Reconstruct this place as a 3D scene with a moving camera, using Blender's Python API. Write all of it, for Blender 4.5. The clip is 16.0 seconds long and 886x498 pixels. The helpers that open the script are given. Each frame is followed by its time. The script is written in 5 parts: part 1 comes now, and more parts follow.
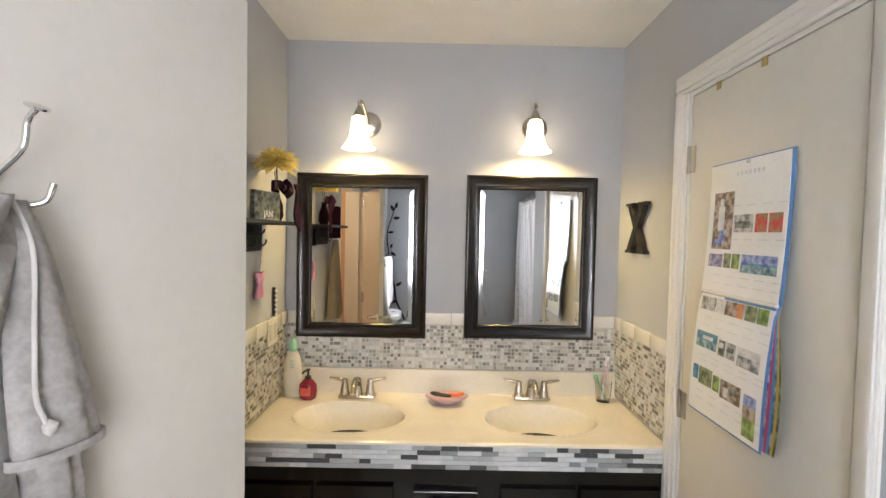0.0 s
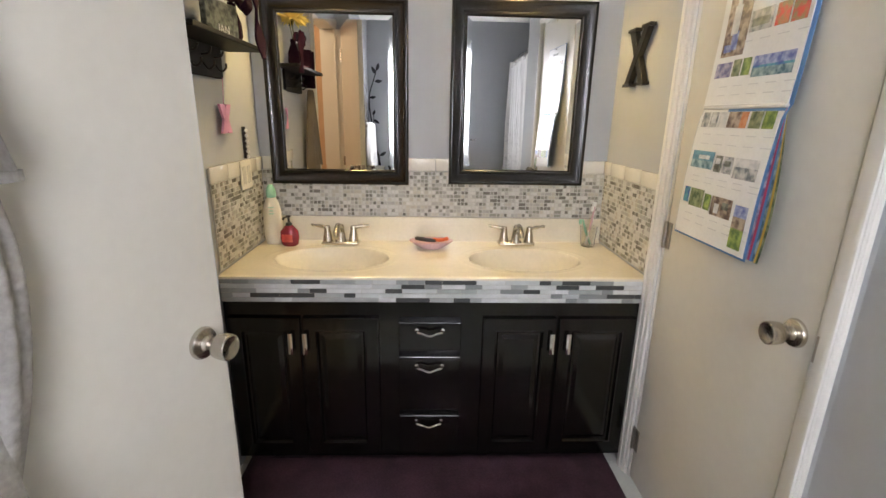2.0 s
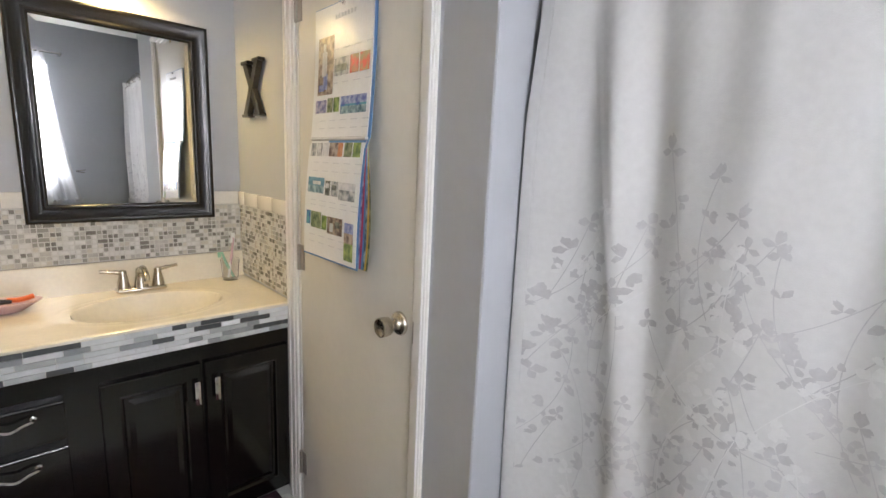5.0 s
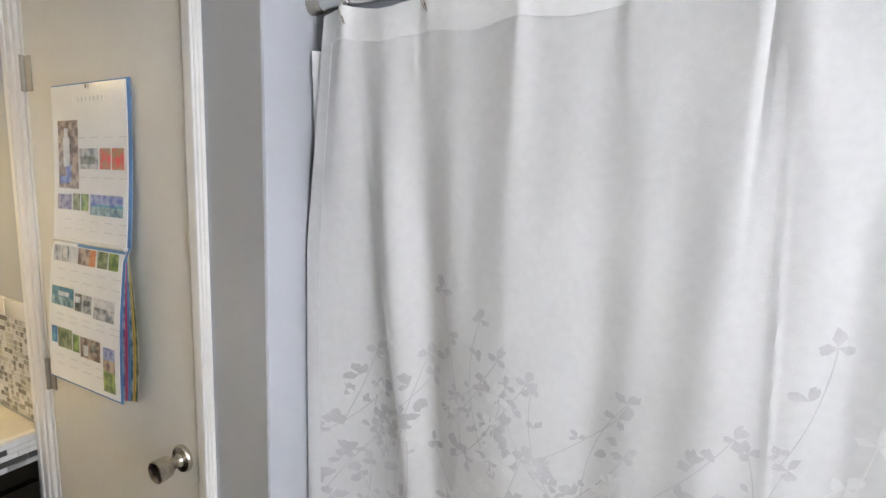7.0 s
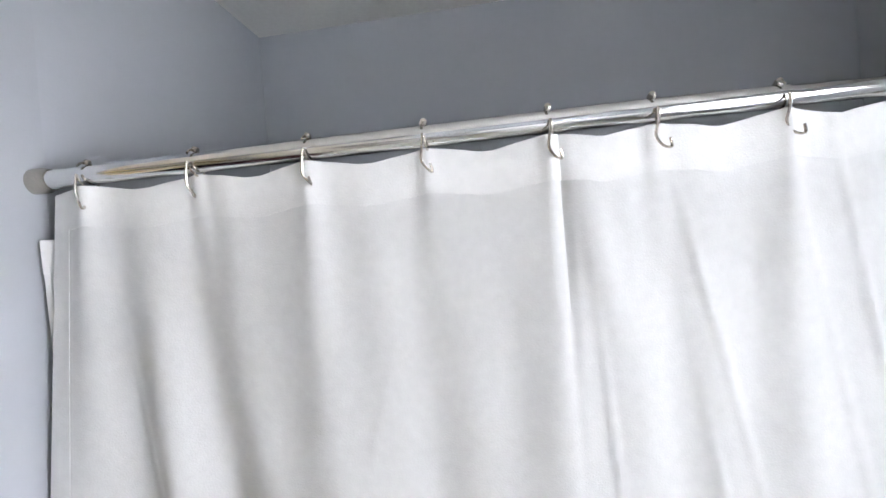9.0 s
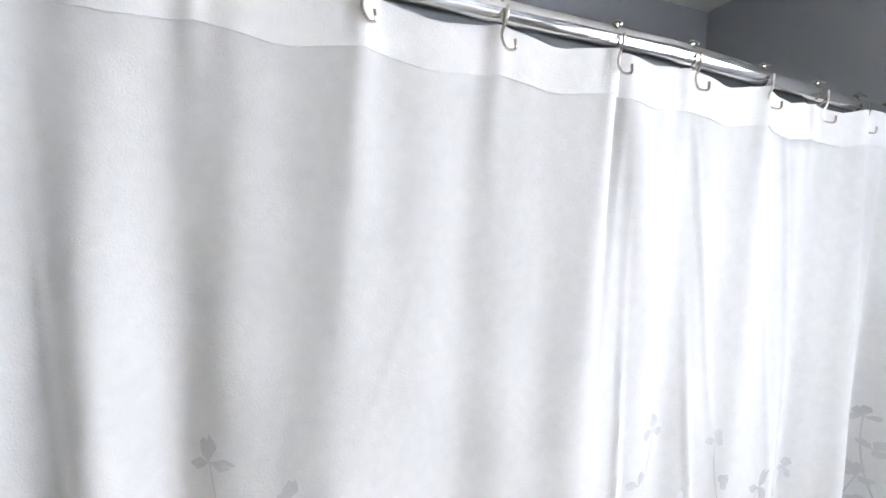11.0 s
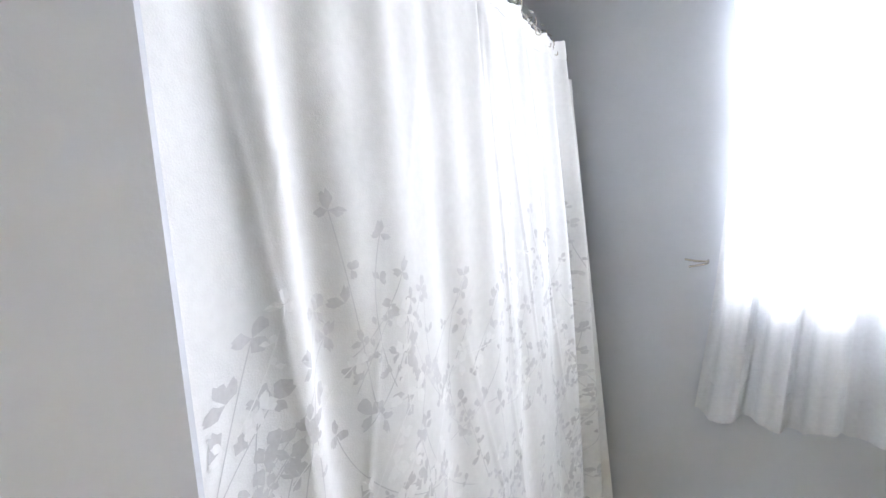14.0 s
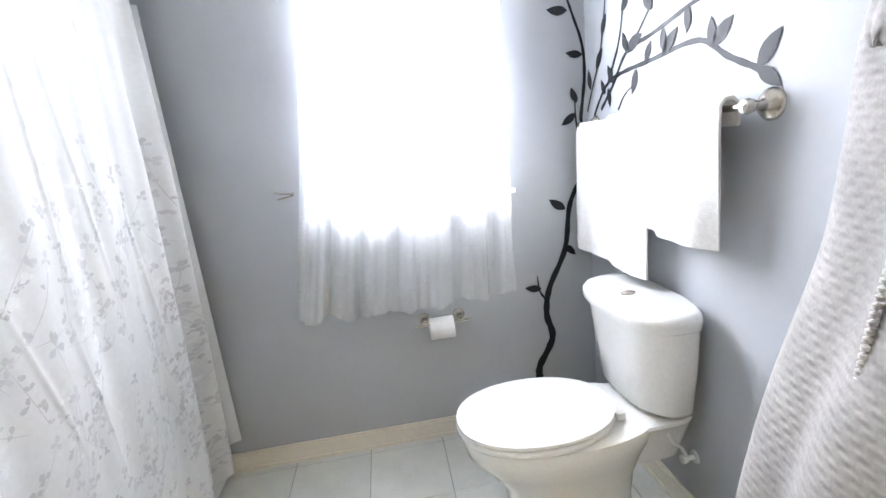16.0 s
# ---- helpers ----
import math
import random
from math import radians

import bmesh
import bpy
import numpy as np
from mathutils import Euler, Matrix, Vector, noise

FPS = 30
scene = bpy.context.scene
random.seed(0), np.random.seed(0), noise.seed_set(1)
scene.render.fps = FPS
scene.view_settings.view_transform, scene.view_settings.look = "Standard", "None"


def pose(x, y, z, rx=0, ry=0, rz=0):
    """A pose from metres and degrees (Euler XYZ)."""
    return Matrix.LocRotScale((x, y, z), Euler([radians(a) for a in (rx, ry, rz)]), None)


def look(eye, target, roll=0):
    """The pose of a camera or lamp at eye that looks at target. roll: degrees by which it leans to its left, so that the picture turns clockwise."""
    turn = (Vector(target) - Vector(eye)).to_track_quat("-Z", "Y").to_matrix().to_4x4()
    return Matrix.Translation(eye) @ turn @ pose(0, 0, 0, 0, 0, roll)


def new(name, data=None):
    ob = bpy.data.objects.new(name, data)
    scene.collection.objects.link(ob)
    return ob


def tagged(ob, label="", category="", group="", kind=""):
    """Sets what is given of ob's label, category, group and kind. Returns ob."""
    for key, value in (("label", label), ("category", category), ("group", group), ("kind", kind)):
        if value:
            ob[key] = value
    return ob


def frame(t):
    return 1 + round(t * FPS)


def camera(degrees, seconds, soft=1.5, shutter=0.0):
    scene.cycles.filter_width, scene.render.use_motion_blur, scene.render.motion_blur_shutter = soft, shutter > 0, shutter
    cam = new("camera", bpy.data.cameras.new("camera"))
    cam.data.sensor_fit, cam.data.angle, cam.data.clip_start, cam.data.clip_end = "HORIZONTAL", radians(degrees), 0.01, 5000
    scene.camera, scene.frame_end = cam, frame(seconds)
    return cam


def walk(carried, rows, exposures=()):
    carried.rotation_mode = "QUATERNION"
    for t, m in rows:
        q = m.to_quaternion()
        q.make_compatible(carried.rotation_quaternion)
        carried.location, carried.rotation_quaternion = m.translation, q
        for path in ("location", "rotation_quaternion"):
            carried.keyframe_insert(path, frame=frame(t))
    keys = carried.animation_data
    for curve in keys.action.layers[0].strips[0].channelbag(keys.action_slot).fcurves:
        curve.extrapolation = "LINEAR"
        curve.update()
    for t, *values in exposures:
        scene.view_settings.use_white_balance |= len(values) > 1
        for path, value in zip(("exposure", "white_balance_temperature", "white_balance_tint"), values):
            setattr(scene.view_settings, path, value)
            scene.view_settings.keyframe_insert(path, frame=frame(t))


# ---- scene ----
cam = camera(87.8, 16.0)
PATH = [
    (0, (0.291, 0.127, 1.567), (0.305, 2.125, 1.498), 1.2),
    (0.5, (0.297, 0.149, 1.524), (0.307, 2.139, 1.326), 1.0),
    (1, (0.306, 0.167, 1.475), (0.346, 2.139, 1.144), 0.7),
    (1.5, (0.313, 0.178, 1.422), (0.371, 2.126, 0.971), 0.7),
    (2, (0.313, 0.187, 1.367), (0.386, 2.109, 0.82), 1.1),
    (2.5, (0.332, 0.186, 1.329), (0.483, 2.098, 0.764), 0.8),
    (3, (0.342, 0.18, 1.309), (0.655, 2.084, 0.785), -0.0),
    (3.5, (0.354, 0.172, 1.304), (0.906, 2.04, 0.851), -0.4),
    (4, (0.371, 0.16, 1.309), (1.217, 1.928, 0.911), 0.5),
    (4.5, (0.392, 0.155, 1.321), (1.515, 1.769, 0.954), 1.7),
    (7, (0.503, 0.114, 1.578), (2.273, 1.003, 1.305), 2.1),
    (7.5, (0.545, 0.102, 1.647), (2.384, 0.873, 1.492), -0.1),
    (8, (0.576, 0.086, 1.736), (2.47, 0.722, 1.656), -2.7),
    (8.2, (0.585, 0.089, 1.771), (2.506, 0.641, 1.708), -3.4),
    (10.3, (0.684, 0.257, 1.711), (2.671, 0.033, 1.731), -0.9),
    (10.5, (0.682, 0.315, 1.696), (2.654, -0.022, 1.698), 0.6),
    (11, (0.713, 0.404, 1.641), (2.624, -0.183, 1.599), 3.9),
    (11.5, (0.736, 0.425, 1.571), (2.564, -0.387, 1.563), 5.1),
    (12, (0.71, 0.525, 1.501), (2.407, -0.533, 1.514), 4.9),
    (12.5, (0.676, 0.642, 1.403), (2.222, -0.627, 1.436), 2.8),
    (13, (0.712, 0.744, 1.329), (2.113, -0.684, 1.338), -0.5),
    (13.5, (0.775, 0.818, 1.301), (2.04, -0.731, 1.279), -4.4),
    (14, (0.768, 0.92, 1.353), (1.881, -0.739, 1.251), -5.8),
    (14.5, (0.674, 1.041, 1.381), (1.525, -0.764, 1.242), -5.4),
    (15, (0.58, 1.066, 1.36), (1.025, -0.876, 1.179), -5.7),
    (15.5, (0.534, 1.051, 1.322), (0.616, -0.926, 1.033), -6.0),
    (16, (0.547, 1.027, 1.274), (0.322, -0.911, 0.832), -6.1),
]
EXPOSURE = [(0.0, -0.16, 6600, 12), (3.5, -0.32, 6600, 12), (4.5, -0.32, 6560, 12), (7.0, -0.26, 6520, 11), (8.0, -0.17, 6480, 11), (10.5, 0.14, 6360, 11),
            (11.5, 0.22, 6300, 11), (12.5, 0.37, 6260, 11), (13.5, 0.40, 6250, 11), (15.0, 0.50, 6250, 11), (16.0, 0.44, 6250, 11)]
walk(cam, [(t, look(eye, target, roll)) for t, eye, target, roll in PATH], EXPOSURE)

# ---- plan, in metres ----
X_VAN, X_BATH, X_HALL, X_TUB = -0.425, -0.315, 1.13, 1.93
Y_SOUTH, Y_TUB, Y_BACK, Z_CEIL = -0.82, 0.78, 2.28, 2.44
W = 0.11

# ---- light ----
world = bpy.data.worlds.new("world")
scene.world = world
world.use_nodes = True
_n = world.node_tree.nodes
_sky = _n.new("ShaderNodeTexSky")
_sky.sky_type, _sky.sun_disc = "NISHITA", False
_sky.sun_elevation, _sky.sun_rotation = radians(42), radians(200)
world.node_tree.links.new(_sky.outputs[0], _n["Background"].inputs[0])
_n["Background"].inputs[1].default_value = 0.12


def lamp(name, kind, m, energy, color, **sizes):
    data = bpy.data.lights.new(name, kind)
    data.energy, data.color = energy, color
    for key, value in sizes.items():
        if key == "size":
            data.size = value
        if key == "size_y":
            data.shape, data.size_y = "RECTANGLE", value
        if key == "soft":
            data.shadow_soft_size = value
        if key == "spread":
            data.spread = value
        if key == "angle":
            data.angle = value
    ob = new(name, data)
    ob.matrix_world = m
    return ob


lamp("sun", "SUN", look((2, -6, 6), (0.5, 0, 1.2)), 2.5, (1, 0.95, 0.88), angle=radians(0.5))
lamp("window_daylight", "AREA", look((0.40, -0.955, 1.6), (0.34, 1, 1.15)), 49, (0.935, 0.945, 1.0), size=0.72, size_y=0.95, spread=radians(116))
lamp("sconce_bulb_west", "POINT", pose(-0.072, 2.15, 1.965), 15.5, (1.0, 0.72, 0.27), soft=0.03)
lamp("sconce_bulb_east", "POINT", pose(0.697, 2.15, 1.965), 19.0, (1.0, 0.72, 0.27), soft=0.03)
lamp("hall_ceiling_bulb", "POINT", pose(-1.15, 0.9, 2.2), 22, (1.0, 0.78, 0.50), soft=0.08)


# ---- materials ----
def material(name, color, rough=0.6, metal=0.0, vary=0.06, scale=6.0, bump=0.0, bscale=120.0, fine=0.03, coat=0.0, spread=None, translucent=0.0, objects=0.0, spec=0.5):
    """Principled surface with large and fine colour variation and relief. spread: colours drawn by island."""
    m = bpy.data.materials.new(name)
    m.use_nodes = True
    t = m.node_tree
    b = t.nodes["Principled BSDF"]
    b.inputs["Roughness"].default_value, b.inputs["Metallic"].default_value = rough, metal
    b.inputs["Coat Weight"].default_value, b.inputs["Specular IOR Level"].default_value = coat, spec
    pos = t.nodes.new("ShaderNodeTexCoord")
    n1, n2 = t.nodes.new("ShaderNodeTexNoise"), t.nodes.new("ShaderNodeTexNoise")
    n1.inputs["Scale"].default_value, n1.inputs["Detail"].default_value = scale, 4
    n2.inputs["Scale"].default_value, n2.inputs["Detail"].default_value = scale * 14, 3
    for n in (n1, n2):
        t.links.new(pos.outputs["Object"], n.inputs["Vector"])
    val = None
    for n, amount in ((n1, vary), (n2, fine)):
        mr = t.nodes.new("ShaderNodeMapRange")
        mr.inputs[1].default_value, mr.inputs[2].default_value = 0.3, 0.7
        mr.inputs[3].default_value, mr.inputs[4].default_value = 1 - amount, 1 + amount
        t.links.new(n.outputs[0], mr.inputs[0])
        if val is None:
            val = mr.outputs[0]
        else:
            mu = t.nodes.new("ShaderNodeMath")
            mu.operation = "MULTIPLY"
            t.links.new(val, mu.inputs[0])
            t.links.new(mr.outputs[0], mu.inputs[1])
            val = mu.outputs[0]
    if spread:
        src = t.nodes.new("ShaderNodeObjectInfo") if objects else t.nodes.new("ShaderNodeNewGeometry")
        ramp = t.nodes.new("ShaderNodeValToRGB")
        ramp.color_ramp.interpolation = "CONSTANT"
        while len(ramp.color_ramp.elements) < len(spread):
            ramp.color_ramp.elements.new(0.5)
        for e, (p, c) in zip(ramp.color_ramp.elements, spread):
            e.position, e.color = p, (*c, 1)
        t.links.new(src.outputs["Random" if objects else "Random Per Island"], ramp.inputs[0])
        base = ramp.outputs[0]
    else:
        rgb = t.nodes.new("ShaderNodeRGB")
        rgb.outputs[0].default_value = (*color, 1)
        base = rgb.outputs[0]
    sc = t.nodes.new("ShaderNodeVectorMath")
    sc.operation = "SCALE"
    t.links.new(base, sc.inputs[0])
    t.links.new(val, sc.inputs["Scale"])
    t.links.new(sc.outputs[0], b.inputs["Base Color"])
    if bump:
        n3 = t.nodes.new("ShaderNodeTexNoise")
        n3.inputs["Scale"].default_value, n3.inputs["Detail"].default_value = bscale, 3
        t.links.new(pos.outputs["Object"], n3.inputs["Vector"])
        bm = t.nodes.new("ShaderNodeBump")
        bm.inputs["Strength"].default_value, bm.inputs["Distance"].default_value = bump, 0.002
        t.links.new(n3.outputs[0], bm.inputs["Height"])
        t.links.new(bm.outputs[0], b.inputs["Normal"])
    if translucent:
        tr, mix = t.nodes.new("ShaderNodeBsdfTranslucent"), t.nodes.new("ShaderNodeMixShader")
        t.links.new(sc.outputs[0], tr.inputs[0])
        mix.inputs[0].default_value = translucent
        t.links.new(b.outputs[0], mix.inputs[1])
        t.links.new(tr.outputs[0], mix.inputs[2])
        t.links.new(mix.outputs[0], t.nodes["Material Output"].inputs[0])
    return m


def glow(name, color, strength):
    m = material(name, (0.9, 0.88, 0.82), 0.35)
    b = m.node_tree.nodes["Principled BSDF"]
    b.inputs["Emission Color"].default_value, b.inputs["Emission Strength"].default_value = (*color, 1), strength
    return m


def clear(name, color=(1, 1, 1), rough=0.0):
    m = material(name, color, rough, vary=0.0, fine=0.0)
    m.node_tree.nodes["Principled BSDF"].inputs["Transmission Weight"].default_value = 1.0
    return m


M = {
    "wall": material("blue_grey_paint", (0.43, 0.45, 0.485), 0.62, vary=0.03, scale=3, bump=0.12, bscale=180, fine=0.01),
    "peach": material("peach_paint", (0.62, 0.42, 0.28), 0.65, vary=0.03, bump=0.12, bscale=180),
    "ceiling": material("ceiling_paint", (0.78, 0.77, 0.74), 0.8, vary=0.03, bump=0.35, bscale=90),
    "white": material("white_gloss_paint", (0.74, 0.73, 0.70), 0.32, vary=0.03, scale=4, bump=0.08, bscale=60, fine=0.015),
    "doorwhite": material("door_paint", (0.63, 0.61, 0.555), 0.38, vary=0.03, scale=3, bump=0.1, bscale=80, fine=0.015),
    "black": material("black_lacquer", (0.004, 0.0037, 0.0034), 0.13, vary=0.15, scale=9, bump=0.06, bscale=50, spec=0.42),
    "frame": material("espresso_lacquer", (0.004, 0.0035, 0.003), 0.19, vary=0.2, scale=12, bump=0.04, spec=0.55),
    "matteblack": material("matte_black_wood", (0.008, 0.008, 0.008), 0.6, vary=0.2, spec=0.15),
    "marble": material("cultured_marble", (0.76, 0.71, 0.60), 0.16, vary=0.07, scale=5, fine=0.03, coat=0.4),
    "nickel": material("brushed_nickel", (0.56, 0.52, 0.46), 0.26, 1.0, vary=0.08, scale=30, bump=0.05),
    "plate_steel": material("dull_steel", (0.42, 0.39, 0.35), 0.40, 0.85, vary=0.06, scale=25),
    "chrome": material("polished_steel", (0.75, 0.75, 0.74), 0.12, 1.0, vary=0.05, scale=20),
    "grout": material("pale_grout", (0.56, 0.55, 0.51), 0.8, vary=0.06, scale=20, bump=0.3),
    "floor_grout": material("grey_floor_grout", (0.30, 0.30, 0.29), 0.85, vary=0.12, scale=20, bump=0.3),
    "cream": material("cream_gloss_paint", (0.72, 0.68, 0.59), 0.34, vary=0.03, scale=4, bump=0.06, bscale=60),
    "mosaic": material("stone_glass_mosaic", (1, 1, 1), 0.22, vary=0.1, scale=30, coat=0.2, spread=[
        (0.0, (0.66, 0.65, 0.62)), (0.34, (0.48, 0.47, 0.44)), (0.54, (0.33, 0.32, 0.29)), (0.74, (0.21, 0.20, 0.18)), (0.86, (0.56, 0.53, 0.46))]),
    "mosaic_piece": material("stone_glass_mosaic_piece", (1, 1, 1), 0.22, vary=0.1, scale=30, coat=0.2, objects=1, spread=[
        (0.0, (0.66, 0.65, 0.62)), (0.34, (0.48, 0.47, 0.44)), (0.54, (0.33, 0.32, 0.29)), (0.74, (0.21, 0.20, 0.18)), (0.86, (0.56, 0.53, 0.46))]),
    "strip": material("glass_strip_mosaic", (1, 1, 1), 0.14, vary=0.08, scale=25, coat=0.4, objects=1, spread=[
        (0.0, (0.62, 0.64, 0.65)), (0.36, (0.38, 0.40, 0.41)), (0.60, (0.27, 0.29, 0.30)), (0.74, (0.07, 0.075, 0.08)), (0.84, (0.52, 0.55, 0.56))]),
    "cap": material("glazed_trim_tile", (0.74, 0.72, 0.67), 0.15, vary=0.03, coat=0.3),
    "floor": material("white_floor_tile", (0.66, 0.68, 0.66), 0.22, vary=0.06, scale=7, coat=0.2),
    "rug": material("plum_bath_mat", (0.055, 0.022, 0.035), 0.95, vary=0.3, scale=9, bump=1.0, bscale=260, fine=0.2),
    "ceramic": material("white_vitreous_china", (0.82, 0.83, 0.83), 0.08, vary=0.01, coat=0.5),
    "seat": material("white_toilet_seat", (0.84, 0.85, 0.85), 0.14, vary=0.01, coat=0.3),
    "curtain": material("white_cotton", (0.665, 0.665, 0.66), 0.85, vary=0.03, scale=5, bump=0.25, bscale=420, translucent=0.18),
    "curtain_hem": material("double_white_cotton", (0.69, 0.69, 0.683), 0.85, vary=0.03, scale=5, bump=0.25, bscale=420),
    "liner": material("white_liner", (0.72, 0.72, 0.715), 0.5, vary=0.02, translucent=0.25),
    "print": material("grey_leaf_print", (0.535, 0.532, 0.54), 0.9, vary=0.14, scale=14, translucent=0.15),
    "print2": material("white_leaf_print", (0.715, 0.715, 0.71), 0.7, vary=0.03, scale=14),
    "sheer": material("white_voile", (0.93, 0.94, 0.95), 0.9, vary=0.02, bump=0.2, bscale=500, translucent=0.7),
    "towel": material("white_terry", (0.84, 0.84, 0.83), 0.95, vary=0.03, bump=0.9, bscale=330, fine=0.05),
    "robe": material("pale_grey_waffle_cloth", (0.32, 0.308, 0.30), 0.95, vary=0.08, scale=10, bump=0.9, bscale=120, fine=0.10),
    "robe_trim": material("ivory_piping", (0.50, 0.485, 0.47), 0.9, vary=0.05, bump=0.5),
    "greycloth": material("taupe_terry", (0.16, 0.135, 0.115), 0.95, vary=0.15, bump=0.8, bscale=200),
    "vine": material("black_vinyl", (0.016, 0.019, 0.024), 0.5, vary=0.1, scale=15, spec=0.22),
    "iron": material("dark_pewter", (0.05, 0.046, 0.042), 0.35, 0.8, vary=0.2, scale=30, bump=0.2),
    "plum": material("plum_fabric", (0.020, 0.005, 0.016), 0.9, vary=0.2, bump=0.4, spec=0.1),
    "yellow": material("yellow_petals", (0.86, 0.70, 0.24), 0.8, translucent=0.3, vary=0.12, scale=40),
    "green": material("stem_green", (0.06, 0.09, 0.02), 0.6, vary=0.2),
    "pink": material("pink_felt", (0.70, 0.34, 0.52), 0.85, vary=0.06, bump=0.3),
    "lotion": material("ivory_plastic", (0.74, 0.70, 0.58), 0.35, vary=0.03),
    "mint": material("mint_plastic", (0.30, 0.58, 0.42), 0.35, vary=0.04),
    "soap": material("ruby_soap", (0.24, 0.02, 0.04), 0.08, coat=0.6, vary=0.2),
    "red": material("red_label", (0.50, 0.05, 0.04), 0.4, vary=0.2, scale=60),
    "darkplastic": material("dark_plastic", (0.02, 0.018, 0.02), 0.35, vary=0.1),
    "lilac": material("lilac_glass", (0.60, 0.42, 0.46), 0.12, vary=0.05, coat=0.4),
    "orange": material("orange_plastic", (0.75, 0.16, 0.05), 0.35),
    "blue": material("blue_board", (0.10, 0.24, 0.48), 0.5, vary=0.1),
    "paper": material("coated_paper", (0.76, 0.77, 0.77), 0.3, vary=0.03, scale=9, coat=0.15),
    "fold_gloss": material("gloss_paper_fold", (0.78, 0.78, 0.77), 0.12, vary=0.03, coat=0.9),
    "page_red": material("red_page_edge", (0.50, 0.05, 0.12), 0.4),
    "page_yellow": material("yellow_page_edge", (0.62, 0.40, 0.06), 0.4),
    "ink": material("grey_ink", (0.60, 0.61, 0.63), 0.5),
    "glass": clear("clear_glass"),
    "tissue": material("white_tissue", (0.84, 0.84, 0.84), 0.95, bump=0.4, bscale=200),
    "gold": material("brass_hook", (0.45, 0.36, 0.16), 0.35, 1.0),
    "shade": glow("lit_frosted_glass", (1.0, 0.78, 0.48), 9.0),
    "mirror": material("silvered_mirror", (0.86, 0.87, 0.87), 0.004, 1.0, vary=0.0, fine=0.0),
    "switch": material("ivory_switch", (0.72, 0.70, 0.62), 0.35),
    "grass": material("lawn", (0.06, 0.10, 0.03), 0.9, vary=0.3),
    "fleece": material("pale_lining", (0.70, 0.69, 0.67), 0.9, vary=0.04, bump=0.4, bscale=200),
}
nt_ = M["sheer"].node_tree
out_ = nt_.nodes["Material Output"]
see_, mix_ = nt_.nodes.new("ShaderNodeBsdfTransparent"), nt_.nodes.new("ShaderNodeMixShader")
mix_.inputs[0].default_value = 0.46
nt_.links.new(out_.inputs[0].links[0].from_socket, mix_.inputs[1])
nt_.links.new(see_.outputs[0], mix_.inputs[2])
nt_.links.new(mix_.outputs[0], out_.inputs[0])
nt_ = M["robe"].node_tree
waves = []
for d_, sc_ in (("Z", 18), ("DIAGONAL", 15)):
    wv = nt_.nodes.new("ShaderNodeTexWave")
    wv.bands_direction = d_
    wv.inputs["Scale"].default_value, wv.inputs["Distortion"].default_value = sc_, 0.6
    nt_.links.new(next(n for n in nt_.nodes if n.type == "TEX_COORD").outputs["Object"], wv.inputs["Vector"])
    waves.append(wv)
mul_ = nt_.nodes.new("ShaderNodeMath")
mul_.operation = "MULTIPLY"
nt_.links.new(waves[0].outputs["Fac"], mul_.inputs[0])
nt_.links.new(waves[1].outputs["Fac"], mul_.inputs[1])
bp_ = next(n for n in nt_.nodes if n.type == "BUMP")
bp_.inputs["Distance"].default_value = 0.002
nt_.links.new(mul_.outputs[0], bp_.inputs["Height"])
for k, c1, c2 in (("ph_sea", (0.03, 0.10, 0.40), (0.10, 0.35, 0.42)), ("ph_green", (0.05, 0.09, 0.03), (0.30, 0.33, 0.18)), ("ph_red", (0.6, 0.03, 0.02), (0.3, 0.2, 0.1)),
                  ("ph_rock", (0.10, 0.06, 0.05), (0.45, 0.36, 0.28)), ("ph_grey", (0.12, 0.15, 0.18), (0.55, 0.55, 0.55)), ("ph_teal", (0.04, 0.13, 0.18), (0.35, 0.48, 0.52)), ("ph_block", (0.03, 0.035, 0.03), (0.22, 0.24, 0.20)), ("ph_violet", (0.12, 0.12, 0.28), (0.45, 0.42, 0.55)),
                  ("ph_leaf", (0.08, 0.16, 0.03), (0.32, 0.42, 0.10)), ("ph_sky", (0.10, 0.14, 0.42), (0.40, 0.46, 0.66)), ("ph_pale", (0.50, 0.52, 0.54), (0.68, 0.68, 0.68)), ("ph_orange", (0.55, 0.16, 0.04), (0.62, 0.30, 0.14)), ("ph_deep", (0.05, 0.16, 0.24), (0.12, 0.30, 0.40))):
    m = material(k, c1, 0.3, coat=0.2)
    t = m.node_tree
    co, ns, rp = t.nodes.new("ShaderNodeTexCoord"), t.nodes.new("ShaderNodeTexNoise"), t.nodes.new("ShaderNodeValToRGB")
    ns.inputs["Scale"].default_value, ns.inputs["Detail"].default_value = 55, 5
    rp.color_ramp.elements[0].position, rp.color_ramp.elements[0].color = 0.38, (*c1, 1)
    rp.color_ramp.elements[1].position, rp.color_ramp.elements[1].color = 0.62, (*c2, 1)
    t.links.new(co.outputs["Object"], ns.inputs["Vector"])
    t.links.new(ns.outputs[0], rp.inputs[0])
    t.links.new(rp.outputs[0], t.nodes["Principled BSDF"].inputs["Base Color"])
    M[k] = m


# ---- mesh helpers ----
def part(name, bm, mat, parent=None, label="", smooth=False):
    me = bpy.data.meshes.new(name)
    bmesh.ops.recalc_face_normals(bm, faces=bm.faces)
    bm.to_mesh(me)
    bm.free()
    if smooth:
        for p in me.polygons:
            p.use_smooth = True
        me.set_sharp_from_angle(angle=radians(40))
    me.materials.append(M[mat])
    ob = new(name, me)
    if parent:
        ob.parent = parent
    if label:
        ob["label"] = label
    return ob


